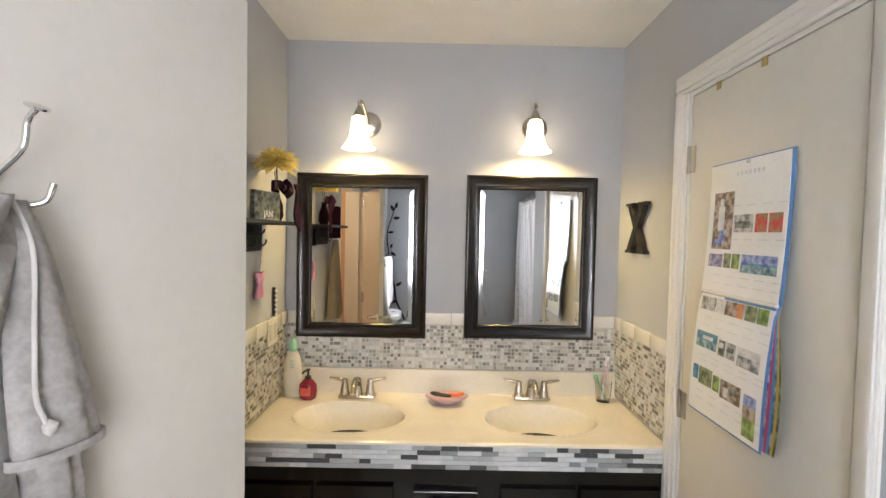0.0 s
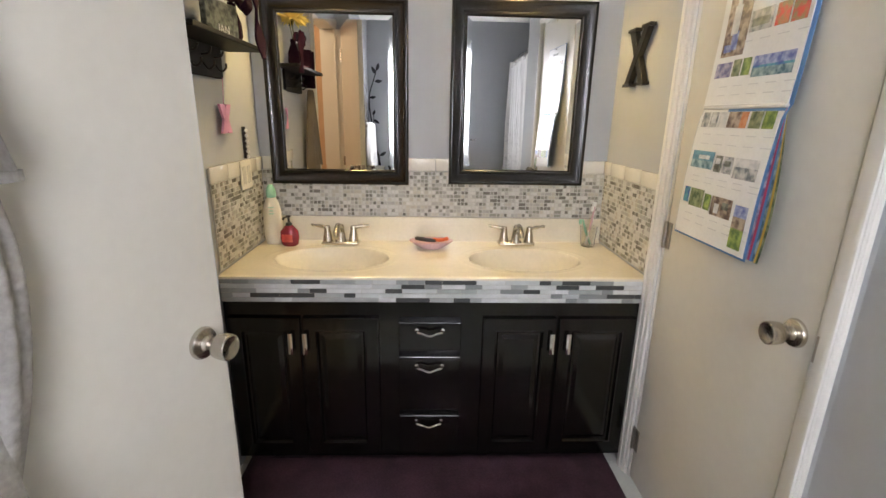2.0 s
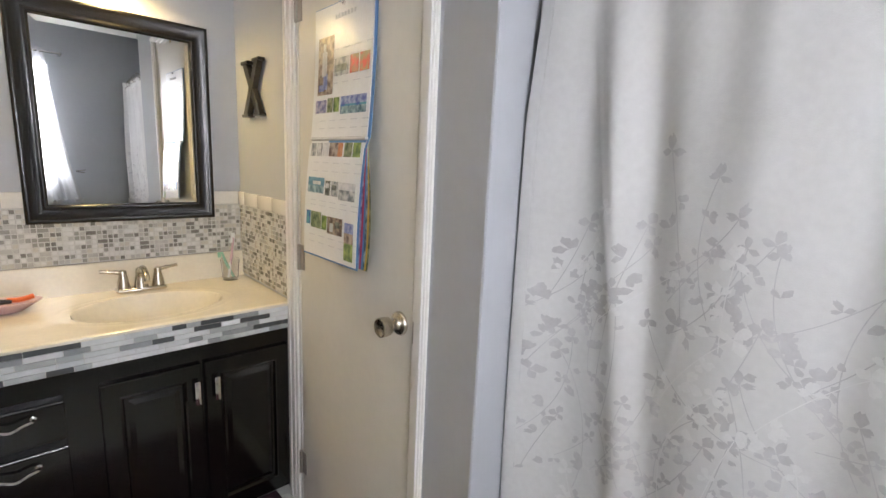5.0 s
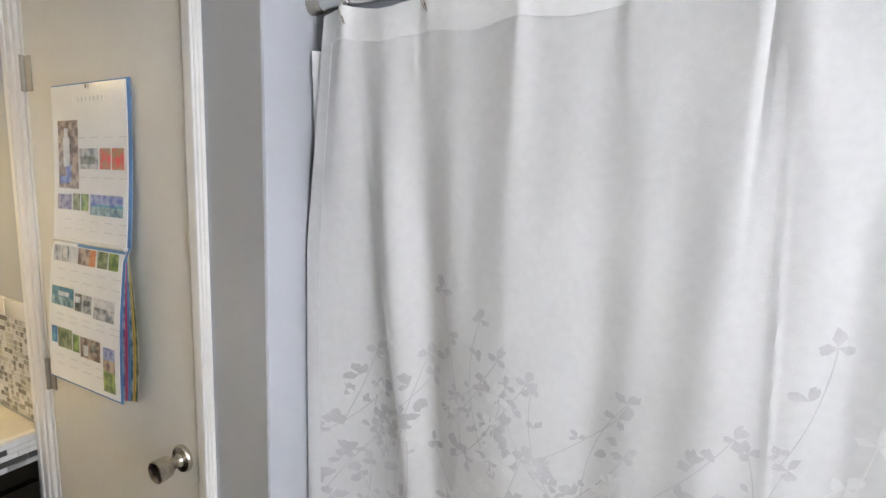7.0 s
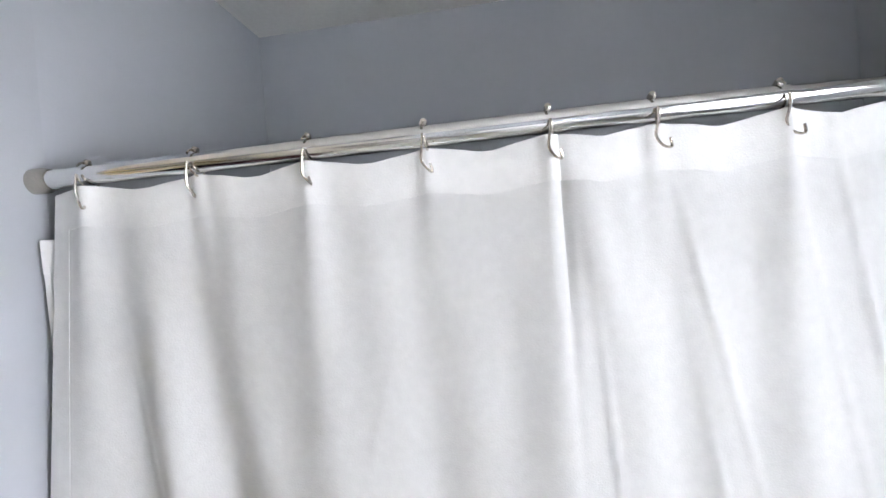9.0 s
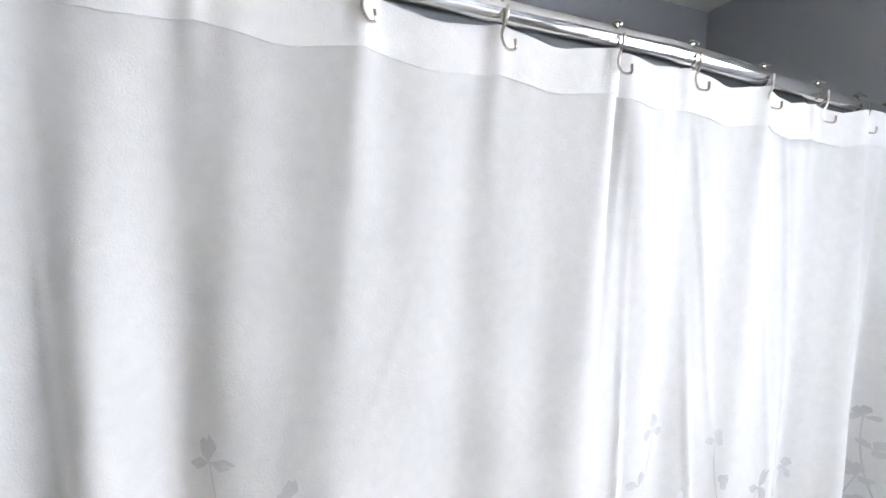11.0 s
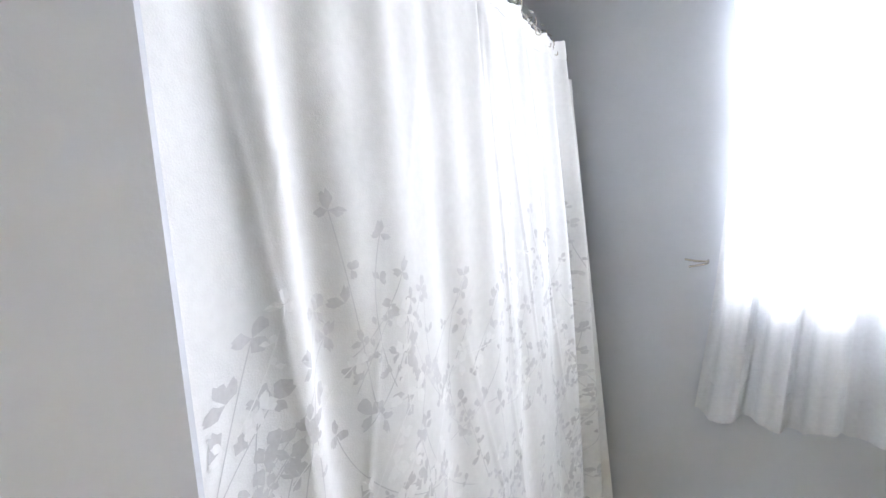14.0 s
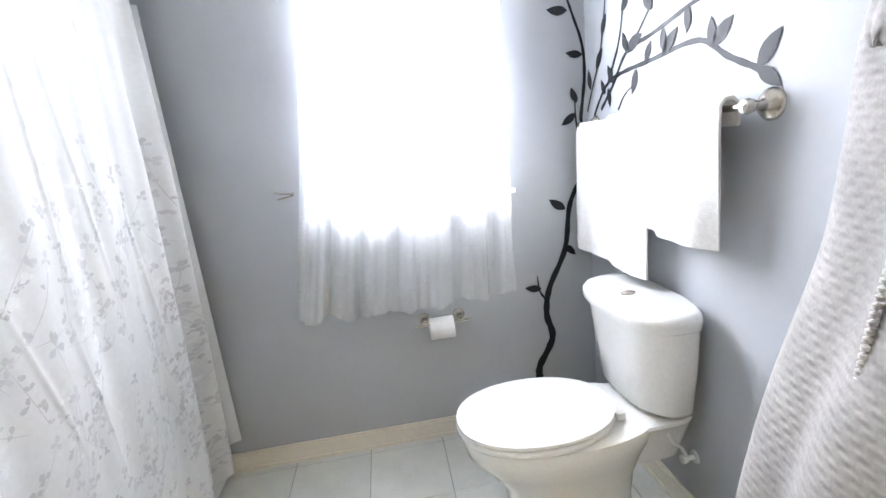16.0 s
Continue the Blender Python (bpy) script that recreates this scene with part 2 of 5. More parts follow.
def thing(name, label, category, group="", at=(0, 0, 0), rz=0):
    ob = tagged(new(name), label, category, group)
    ob.empty_display_size = 0.05
    ob.matrix_world = pose(*at, 0, 0, rz)
    return ob


def box(x0, x1, y0, y1, z0, z1, bevel=0.0, seg=1, bm=None):
    bm2 = bmesh.new()
    bmesh.ops.create_cube(bm2, size=1, matrix=Matrix.LocRotScale(((x0 + x1) / 2, (y0 + y1) / 2, (z0 + z1) / 2), None, (x1 - x0, y1 - y0, z1 - z0)))
    if bevel:
        bmesh.ops.bevel(bm2, geom=bm2.edges[:], offset=bevel, segments=seg, affect="EDGES", profile=0.5)
    return join(bm, bm2)


def join(bm, bm2, m=None):
    if m is not None:
        bmesh.ops.transform(bm2, matrix=m, verts=bm2.verts)
    if bm is None:
        return bm2
    me = bpy.data.meshes.new("tmp")
    bm2.to_mesh(me)
    bm2.free()
    bm.from_mesh(me)
    bpy.data.meshes.remove(me)
    return bm


def lathe(profile, n=28, bm=None, m=None, sx=1.0, sy=1.0):
    """Turns (radius, height) pairs round z."""
    b = bmesh.new()
    rings = [[b.verts.new((r * math.cos(2 * math.pi * i / n) * sx, r * math.sin(2 * math.pi * i / n) * sy, z)) for i in range(n)] for r, z in profile]
    for a, c in zip(rings, rings[1:]):
        for i in range(n):
            b.faces.new((a[i], a[(i + 1) % n], c[(i + 1) % n], c[i]))
    for ring in (rings[0], rings[-1]):
        b.faces.new(ring)
    return join(bm, b, m)


def tube(points, radius, n=10, bm=None, m=None):
    """A round bar along points; radius may be a list."""
    b = bmesh.new()
    pts = [Vector(p) for p in points]
    rad = radius if isinstance(radius, (list, tuple)) else [radius] * len(pts)
    rings, up = [], None
    for i, p in enumerate(pts):
        d = (pts[min(i + 1, len(pts) - 1)] - pts[max(i - 1, 0)]).normalized()
        if up is None:
            up = d.orthogonal().normalized()
        side = d.cross(up).normalized()
        up = side.cross(d).normalized()
        rings.append([b.verts.new(p + (side * math.cos(2 * math.pi * k / n) + up * math.sin(2 * math.pi * k / n)) * rad[i]) for k in range(n)])
    for a, c in zip(rings, rings[1:]):
        for k in range(n):
            b.faces.new((a[k], a[(k + 1) % n], c[(k + 1) % n], c[k]))
    b.faces.new(rings[0])
    b.faces.new(rings[-1])
    return join(bm, b, m)


def spline(points, steps=8):
    """A smooth line through points."""
    p = [Vector(q) for q in points]
    p = [p[0] * 2 - p[1], *p, p[-1] * 2 - p[-2]]
    out = []
    for i in range(1, len(p) - 2):
        for k in range(steps):
            t = k / steps
            out.append(0.5 * (2 * p[i] + (p[i + 1] - p[i - 1]) * t + (2 * p[i - 1] - 5 * p[i] + 4 * p[i + 1] - p[i + 2]) * t * t + (3 * p[i] - p[i - 1] - 3 * p[i + 1] + p[i + 2]) * t ** 3))
    return out + [p[-2]]


def sheet(f, nu, nv, thick=0.0015, bm=None):
    """A cloth through f(u, v), u and v from 0 to 1, with thickness along x and y."""
    b = bmesh.new()
    g = [[Vector(f(i / nu, j / nv)) for j in range(nv + 1)] for i in range(nu + 1)]
    sides = []
    for s in (-0.5, 0.5):
        rows = []
        for i in range(nu + 1):
            row = []
            for j in range(nv + 1):
                du = g[min(i + 1, nu)][j] - g[max(i - 1, 0)][j]
                dv = g[i][min(j + 1, nv)] - g[i][max(j - 1, 0)]
                nrm = du.cross(dv)
                nrm = nrm.normalized() if nrm.length > 1e-9 else Vector((0, 0, 1))
                row.append(b.verts.new(g[i][j] + nrm * thick * s))
            rows.append(row)
        sides.append(rows)
        for i in range(nu):
            for j in range(nv):
                b.faces.new((rows[i][j], rows[i + 1][j], rows[i + 1][j + 1], rows[i][j + 1]))
    a, c = sides
    for i in range(nu):
        b.faces.new((a[i][0], a[i + 1][0], c[i + 1][0], c[i][0]))
        b.faces.new((a[i][nv], a[i + 1][nv], c[i + 1][nv], c[i][nv]))
    for j in range(nv):
        b.faces.new((a[0][j], a[0][j + 1], c[0][j + 1], c[0][j]))
        b.faces.new((a[nu][j], a[nu][j + 1], c[nu][j + 1], c[nu][j]))
    return join(bm, b)


def structure(name, bm, mat, label="", smooth=False):
    return tagged(part(name, bm, mat, None, label, smooth), kind="structure")


# ---- walls, ceiling, floor ----
DOORWAY = (0.36, 1.15, 2.05)
WIN = (0.03, 0.77, 1.07, 2.02)
bm = box(X_VAN - W, X_HALL + W, Y_BACK, Y_BACK + W, 0, Z_CEIL)
structure("wall_north", bm, "wall", "pale blue-grey painted wall above the vanity")
bm = box(X_VAN - W, X_VAN, DOORWAY[1], Y_BACK, 0, Z_CEIL)
structure("wall_west_vanity", bm, "wall", "painted side wall of the vanity alcove")
bm = box(X_VAN - W, X_VAN, DOORWAY[0], DOORWAY[1], DOORWAY[2], Z_CEIL)
structure("wall_west_lintel", bm, "wall", "painted wall over the hall doorway")
bm = box(X_VAN - W, X_BATH, Y_SOUTH - W, DOORWAY[0], 0, Z_CEIL)
structure("wall_west_bath", bm, "wall", "pale blue-grey painted wall behind the toilet")
bm = box(X_HALL, X_HALL + W, 1.70, Y_BACK, 0, Z_CEIL)
b2 = bmesh.new()
cols = [(X_HALL, 1.02), (X_HALL, 0.962), (X_HALL - 0.003, 0.945), (X_HALL - 0.040, Y_TUB - 0.012), (X_HALL - 0.038, Y_TUB - 0.017), (X_HALL + W, Y_TUB), (X_HALL + W, 1.02)]
lo, hi = [b2.verts.new((x, y, 0)) for x, y in cols], [b2.verts.new((x, y, Z_CEIL)) for x, y in cols]
b2.faces.new(lo)
b2.faces.new(hi)
for k in range(len(cols)):
    b2.faces.new((lo[k], lo[(k + 1) % len(cols)], hi[(k + 1) % len(cols)], hi[k]))
join(bm, b2)
box(X_HALL, X_HALL + W, 1.02, 1.70, 2.06, Z_CEIL, bm=bm)
structure("wall_east_closet", bm, "wall", "pale blue-grey painted wall round the closet door")
structure("closet_back", box(X_HALL + W, X_HALL + 0.6, 0.95, 1.8, 0, Z_CEIL), "wall", "closet body behind the closet door")
structure("wall_tub_north", box(X_HALL + W, X_TUB, Y_TUB, Y_TUB + W, 0, Z_CEIL), "wall", "painted end wall of the tub recess")
structure("wall_tub_east", box(X_TUB, X_TUB + W, Y_SOUTH - W, Y_TUB + W, 0, Z_CEIL), "wall", "painted wall along the tub")
bm = box(X_BATH, WIN[0], Y_SOUTH - W, Y_SOUTH, 0, Z_CEIL)
box(WIN[1], X_TUB, Y_SOUTH - W, Y_SOUTH, 0, Z_CEIL, bm=bm)
box(WIN[0], WIN[1], Y_SOUTH - W, Y_SOUTH, 0, WIN[2], bm=bm)
box(WIN[0], WIN[1], Y_SOUTH - W, Y_SOUTH, WIN[3], Z_CEIL, bm=bm)
structure("wall_south", bm, "wall", "pale blue-grey painted window wall")
structure("ceiling", box(-1.8, X_TUB + W, Y_SOUTH - W, Y_BACK + W, Z_CEIL, Z_CEIL + 0.1), "ceiling", "flat off-white ceiling with light texture")
bm = box(-1.7, -1.6, -0.2, 1.8, 0, Z_CEIL)
box(-1.6, X_VAN - W, 1.7, 1.8, 0, Z_CEIL, bm=bm)
box(-1.6, X_VAN - W, -0.3, -0.2, 0, Z_CEIL, bm=bm)
structure("hall_walls", bm, "peach", "peach painted hallway walls beyond the doorway")
fl = structure("floor", box(-1.8, X_TUB, Y_SOUTH, Y_BACK, -0.12, -0.004), "floor_grout", "grey grout bed under white floor tiles")
structure("ground", box(-60, 60, -80, Y_SOUTH - 0.3, -0.5, -0.3), "grass", "lawn outside the window")


def casing(name, side_x, out, y0, y1, top, w=0.070, w_low=0.070):
    """Moulded door casing on a wall at side_x; out: -1 or 1, the way it faces."""
    for k, (a, b) in enumerate(((y0 - w_low, y0), (y1, y1 + w))):
        bm = None
        for d, s0, s1 in ((0.010, 0, 1), (0.016, 0.2, 0.95), (0.020, 0.55, 0.85)):
            ya, yb = (a + (b - a) * s0, a + (b - a) * s1) if k == 1 else (b - (b - a) * s1, b - (b - a) * s0)
            x = sorted((side_x - out * 0.001, side_x + out * d))
            bm = box(x[0], x[1], ya, yb, 0, top, 0.002, bm=bm)
        structure(name, bm, "white", "white painted door casing")
    bm = None
    for d, s0, s1 in ((0.010, 0, 1), (0.016, 0.2, 0.95), (0.020, 0.55, 0.85)):
        x = sorted((side_x - out * 0.001, side_x + out * d))
        bm = box(x[0], x[1], y0 - w_low * s1, y1 + w * s1, top + w * s0 + 0.0005, top + w * s1, 0.002, bm=bm)
    structure(name, bm, "white", "white painted door casing")


casing("trim_closet", X_HALL, -1, 1.02, 1.70, 2.06, w_low=0.048)
casing("trim_doorway", X_VAN, 1, DOORWAY[0] + 0.03, DOORWAY[1] - 0.03, DOORWAY[2] - 0.03)
bm = box(X_HALL, X_HALL + W, 1.685, 1.699, 0, 2.06)
box(X_HALL, X_HALL + W, 1.021, 1.035, 0, 2.06, bm=bm)
box(X_HALL, X_HALL + W, 1.035, 1.685, 2.045, 2.059, bm=bm)
structure("jamb_closet", bm, "white", "white closet door jamb")
bm = box(X_VAN - W - 0.003, X_VAN, DOORWAY[1] - 0.03, DOORWAY[1] - 0.001, 0, 2.02)
box(X_VAN - W - 0.003, X_BATH, DOORWAY[0] + 0.001, DOORWAY[0] + 0.014, 0, 2.02, bm=bm)
box(X_VAN - W - 0.003, X_VAN, DOORWAY[0] + 0.03, DOORWAY[1] - 0.03, 2.02, 2.049, bm=bm)
structure("jamb_doorway", bm, "white", "white doorway jamb")


def baseboard(name, x0, x1, y0, y1, nx, ny):
    """Board from (x0, y0) to (x1, y1) along a wall whose room side is (nx, ny)."""
    bm = None
    for d, h in ((0.014, 0.075), (0.020, 0.018), (0.009, 0.085)):
        xa, xb = sorted((x0, x1 + nx * d)) if nx else (x0, x1)
        ya, yb = sorted((y0, y1 + ny * d)) if ny else (y0, y1)
        bm = box(xa, xb, ya, yb, 0, h, 0.002, bm=bm)
    return structure(name, bm, "cream", "cream painted moulded baseboard")


baseboard("baseboard_south", X_BATH + 0.021, X_TUB - 0.59, Y_SOUTH, Y_SOUTH, 0, 1)
baseboard("baseboard_west", X_BATH, X_BATH, Y_SOUTH, DOORWAY[0] - 0.001, 1, 0)
baseboard("baseboard_hall", X_HALL - 0.022, X_HALL - 0.022, Y_TUB, 0.94, -1, 0)
baseboard("baseboard_tub", X_HALL - 0.03, X_TUB - 0.59, Y_TUB, Y_TUB, 0, -1)

# ---- window ----
win = tagged(thing("window_1", "white-framed window glowing with daylight behind sheer curtains", "window"), kind="structure")
bm = None
for a in ((WIN[0], WIN[0] + 0.04, WIN[2], WIN[3]), (WIN[1] - 0.04, WIN[1], WIN[2], WIN[3]), (WIN[0] + 0.04, WIN[1] - 0.04, WIN[2], WIN[2] + 0.04),
          (WIN[0] + 0.04, WIN[1] - 0.04, WIN[3] - 0.04, WIN[3]), (WIN[0] + 0.04, WIN[1] - 0.04, 1.53, 1.57)):
    bm = box(a[0], a[1], Y_SOUTH - 0.08, Y_SOUTH - 0.04, a[2], a[3], 0.003, bm=bm)
part("window_frame", bm, "white", win)
part("window_sill", box(WIN[0] - 0.02, WIN[1] + 0.02, Y_SOUTH - 0.03, Y_SOUTH + 0.015, WIN[2] - 0.02, WIN[2], 0.003), "white", win)
for z0, z1 in ((WIN[2] + 0.04, 1.53), (1.57, WIN[3] - 0.04)):
    p = part("pane", box(WIN[0] + 0.04, WIN[1] - 0.04, Y_SOUTH - 0.062, Y_SOUTH - 0.058, z0, z1), "glass", win)
    p.visible_shadow = False


def win_curtain(u, v):
    x = 0.03 + 0.945 * u
    z = 0.655 + (2.13 - 0.655) * v + (0.009 * math.tanh(3 * math.sin(u * 31 + 1)) - 0.02 * math.sin(u * math.pi)) * (1 - v)
    amp = 0.016 + 0.010 * (1 - v)
    fold = math.tanh(3.2 * math.sin(u * 2 * math.pi * 5.5 + 1.9 * math.sin(u * 8)) + 1.3) * amp * (0.6 + 0.5 * (1 - v)) + 0.12 * amp * math.sin(u * 2 * math.pi * 23 + 1)
    lo, hi = 0.045 + 0.015 * (1 - v), 0.748 + 0.21 * (1 - v) ** 1.6
    x = lo + (hi - lo) * u
    return (x, Y_SOUTH + 0.068 + fold, z)


wc = thing("window_curtain", "sheer white gathered window curtain backlit by daylight", "curtain")
part("cloth", sheet(win_curtain, 170, 24, 0.0012), "sheer", wc, smooth=True)
part("hem", sheet(lambda u, v: (lambda p: (p[0], p[1] + 0.0025, p[2]))(win_curtain(u, v * 0.075)), 170, 2, 0.0012), "sheer", wc, "double bottom hem", smooth=True)
part("rod", tube([(-0.06, Y_SOUTH + 0.068, 2.10), (0.86, Y_SOUTH + 0.068, 2.10)], 0.007), "chrome", wc, "slim metal curtain rod")
for x in (-0.045, 0.845):
    part("rod_bracket", box(x - 0.01, x + 0.01, Y_SOUTH, Y_SOUTH + 0.073, 2.085, 2.115, 0.002), "chrome", wc)
hb = thing("curtain_holdback", "small metal curtain holdback hook on the wall", "hook")
part("hook", tube(spline([(0.890, Y_SOUTH, 1.15), (0.890, Y_SOUTH + 0.03, 1.15), (0.920, Y_SOUTH + 0.035, 1.153), (0.955, Y_SOUTH + 0.03, 1.160)]), 0.0036), "nickel", hb, smooth=True)
part("hook_lower", tube(spline([(0.890, Y_SOUTH, 1.142), (0.895, Y_SOUTH + 0.03, 1.142), (0.920, Y_SOUTH + 0.03, 1.138), (0.945, Y_SOUTH + 0.03, 1.134)]), 0.0036), "nickel", hb, smooth=True)

# ---- closet door ----
cd = tagged(thing("door_1", "closed flat white closet door with satin nickel knob and a calendar hung on it", "door"), kind="structure")
part("leaf", box(X_HALL + 0.001, X_HALL + 0.036, 1.038, 1.682, 0.012, 2.042, 0.0015), "doorwhite", cd)
for z in (1.83, 1.0, 0.185):
    bm = box(X_HALL - 0.004, X_HALL + 0.001, 1.684, 1.698, z - 0.045, z + 0.045, 0.001)
    box(X_HALL - 0.003, X_HALL + 0.0012, 1.652, 1.680, z - 0.045, z + 0.045, 0.001, bm=bm)
    tube([(X_HALL - 0.006, 1.683, z - 0.046), (X_HALL - 0.006, 1.683, z + 0.046)], 0.006, bm=bm)
    part("hinge", bm, "plate_steel", cd, "brushed steel butt hinge", smooth=True)
part("strike_plate", box(X_HALL - 0.0015, X_HALL + 0.001, 1.0215, 1.0335, 0.885, 0.945, 0.0005), "plate_steel", cd)


def knob(parent, m):
    bm = lathe([(0.0325, 0.0), (0.033, 0.004), (0.030, 0.009), (0.016, 0.012), (0.0125, 0.018), (0.013, 0.026), (0.018, 0.032), (0.0245, 0.040), (0.0265, 0.052), (0.0265, 0.062),
                (0.0255, 0.067), (0.023, 0.0685), (0.019, 0.066), (0.0, 0.064)], 32, m=m)
    k = part("door_knob", bm, "nickel", parent, "satin nickel round knob", smooth=True)
    return k


knob(cd, pose(X_HALL + 0.001, 1.088, 0.925, 0, -90, 0))
for y in (1.536, 1.339):
    hk = thing("door_hook", "small brass hook hung over the top of the closet door", "hook", "hooks on the closet door")
    bm = box(X_HALL - 0.003, X_HALL + 0.0, y - 0.011, y + 0.011, 2.02, 2.0425, 0.001)
    box(X_HALL - 0.003, X_HALL + 0.034, y - 0.011, y + 0.011, 2.0425, 2.0445, bm=bm)
    part("plate", bm, "gold", hk)

# ---- entry door, ajar ----
hinge, ang = Vector((-0.340, 0.378, 0)), math.degrees(math.atan2(0.725, 0.235))
ed = tagged(thing("door_2", "flat white entry door standing ajar with a bathrobe on its hook", "door", at=(hinge.x, hinge.y, 0), rz=ang), kind="structure")
DL = 0.744
part("leaf", box(0, DL, 0, 0.035, 0.012, 2.03, 0.0015), "doorwhite", ed)
knob(ed, pose(DL - 0.06, 0, 0.93, 90, 0, 0))
knob(ed, pose(DL - 0.06, 0.035, 0.93, -90, 0, 0))
part("latch_plate", box(DL - 0.001, DL + 0.001, 0.006, 0.029, 0.90, 0.96, 0.0004), "plate_steel", ed)
for z in (1.83, 1.0, 0.185):
    part("hinge", tube([(0, 0.041, z - 0.045), (0, 0.041, z + 0.045)], 0.006, bm=box(0, 0.03, 0.0352, 0.038, z - 0.045, z + 0.045, 0.0005)), "chrome", ed)

rh = thing("robe_hook", "polished steel double robe hook on the white door", "hook", at=(hinge.x, hinge.y, 0), rz=ang)
RX = 0.312
bm = tube(spline([(RX, -0.004, 1.600), (RX, -0.012, 1.620), (RX + 0.01, -0.045, 1.655), (RX + 0.012, -0.05, 1.685), (RX + 0.012, -0.066, 1.70)]), 0.004)
bm = lathe([(0.001, 0), (0.012, 0.001), (0.013, 0.004), (0.001, 0.006)], 16, bm=bm, m=pose(RX + 0.012, -0.067, 1.700, 25))
part("upper_prong", bm, "chrome", rh, smooth=True)
part("lower_prong", tube(spline([(RX, -0.004, 1.605), (RX + 0.01, -0.03, 1.590), (RX + 0.03, -0.05, 1.595), (RX + 0.036, -0.056, 1.617)]), 0.004), "chrome", rh, smooth=True)
part("plate", box(RX - 0.009, RX + 0.009, -0.005, -0.0005, 1.58, 1.635, 0.002), "chrome", rh)


def robe_ring(v, wide, deep, cx, cy, phase, n=64):
    pts = []
    for i in range(n):
        a = 2 * math.pi * i / n
        f = 1 + 0.12 * math.sin(5 * a + phase) * v + 0.05 * math.sin(9 * a + 2 * phase) * v
        x, y = cx + wide * math.cos(a) * f, cy + deep * math.sin(a) * f
        pts.append((x, min(y, -0.004)))
    return pts


def robe_body(bm, levels, phase):
    b = bmesh.new()
    rings = []
    for z, wide, deep, cx, cy in levels:
        v = min(1, (1.66 - z) * 2.2)
        rings.append([b.verts.new((x, y, z + 0.006 * math.sin(9 * k / 64 * 6.28) * v)) for k, (x, y) in enumerate(robe_ring(v, wide, deep, cx, cy, phase))])
    for a, c in zip(rings, rings[1:]):
        for i in range(64):
            b.faces.new((a[i], a[(i + 1) % 64], c[(i + 1) % 64], c[i]))
    b.faces.new(rings[0])
    b.faces.new(rings[-1])
    return join(bm, b)


def levels(rows):
    """Smoothly filled-in cross-sections."""
    out = []
    p = [rows[0], *rows, rows[-1]]
    for i in range(1, len(p) - 2):
        for k in range(10):
            t = k / 10
            out.append(tuple(0.5 * (2 * b + (c - a) * t + (2 * a - 5 * b + 4 * c - d) * t * t + (3 * b - a - 3 * c + d) * t ** 3) for a, b, c, d in zip(p[i - 1], p[i], p[i + 1], p[i + 2])))
    return out + [rows[-1]]


rb = thing("bathrobe", "pale grey waffle bathrobe with ivory piping hanging from the door hook", "bathrobe", at=(hinge.x, hinge.y, 0), rz=ang)
part("body", robe_body(None, levels([(1.60, 0.014, 0.010, RX - 0.005, -0.028), (1.55, 0.05, 0.026, RX - 0.04, -0.038), (1.48, 0.11, 0.045, RX - 0.12, -0.054), (1.40, 0.175, 0.046, RX - 0.205, -0.058), (1.2, 0.185, 0.052, RX - 0.21, -0.064),
                               (1.0, 0.20, 0.06, RX - 0.22, -0.070), (0.7, 0.22, 0.10, RX - 0.23, -0.108), (0.4, 0.23, 0.128, RX - 0.225, -0.134), (0.32, 0.23, 0.128, RX - 0.225, -0.134)]), 0.4), "robe", rb, smooth=True)
part("sleeve", robe_body(None, levels([(1.595, 0.010, 0.008, RX + 0.008, -0.038), (1.52, 0.028, 0.016, RX + 0.012, -0.048), (1.40, 0.042, 0.018, RX + 0.022, -0.056), (1.31, 0.048, 0.020, RX + 0.030, -0.064),
                                 (1.295, 0.049, 0.021, RX + 0.032, -0.066)]), 1.7), "robe", rb, smooth=True)
part("cuff", sheet(lambda u, v: (RX + 0.032 + 0.053 * math.cos(2 * math.pi * u), -0.067 + 0.024 * math.sin(2 * math.pi * u), 1.302 - 0.012 * v), 40, 2, 0.003), "robe", rb, "turned cuff edge", smooth=True)
part("lower_sleeve", robe_body(None, levels([(1.34, 0.030, 0.016, RX + 0.03, -0.038), (1.20, 0.040, 0.022, RX + 0.035, -0.040), (1.05, 0.034, 0.024, RX + 0.02, -0.045), (0.9, 0.010, 0.010, RX + 0.0, -0.05)]), 2.6), "robe", rb, smooth=True)
part("piping", tube(spline([(RX + 0.000, -0.040, 1.60), (RX + 0.008, -0.064, 1.54), (RX + 0.002, -0.076, 1.43), (RX - 0.002, -0.084, 1.37), (RX + 0.006, -0.088, 1.338)]), 0.0028), "robe_trim", rb, smooth=True)
part("piping_tip", lathe([(0.001, -0.010), (0.007, -0.004), (0.008, 0.004), (0.001, 0.010)], 12, m=pose(RX + 0.009, -0.089, 1.332)), "robe_trim", rb, smooth=True)
part("collar", robe_body(None, levels([(1.60, 0.012, 0.012, RX - 0.02, -0.06), (1.54, 0.04, 0.022, RX - 0.08, -0.078), (1.46, 0.075, 0.032, RX - 0.17, -0.098), (1.41, 0.065, 0.030, RX - 0.22, -0.108), (1.37, 0.045, 0.024, RX - 0.245, -0.112), (1.352, 0.022, 0.014, RX - 0.26, -0.113)]), 2.2), "robe", rb, smooth=True)
bm = None
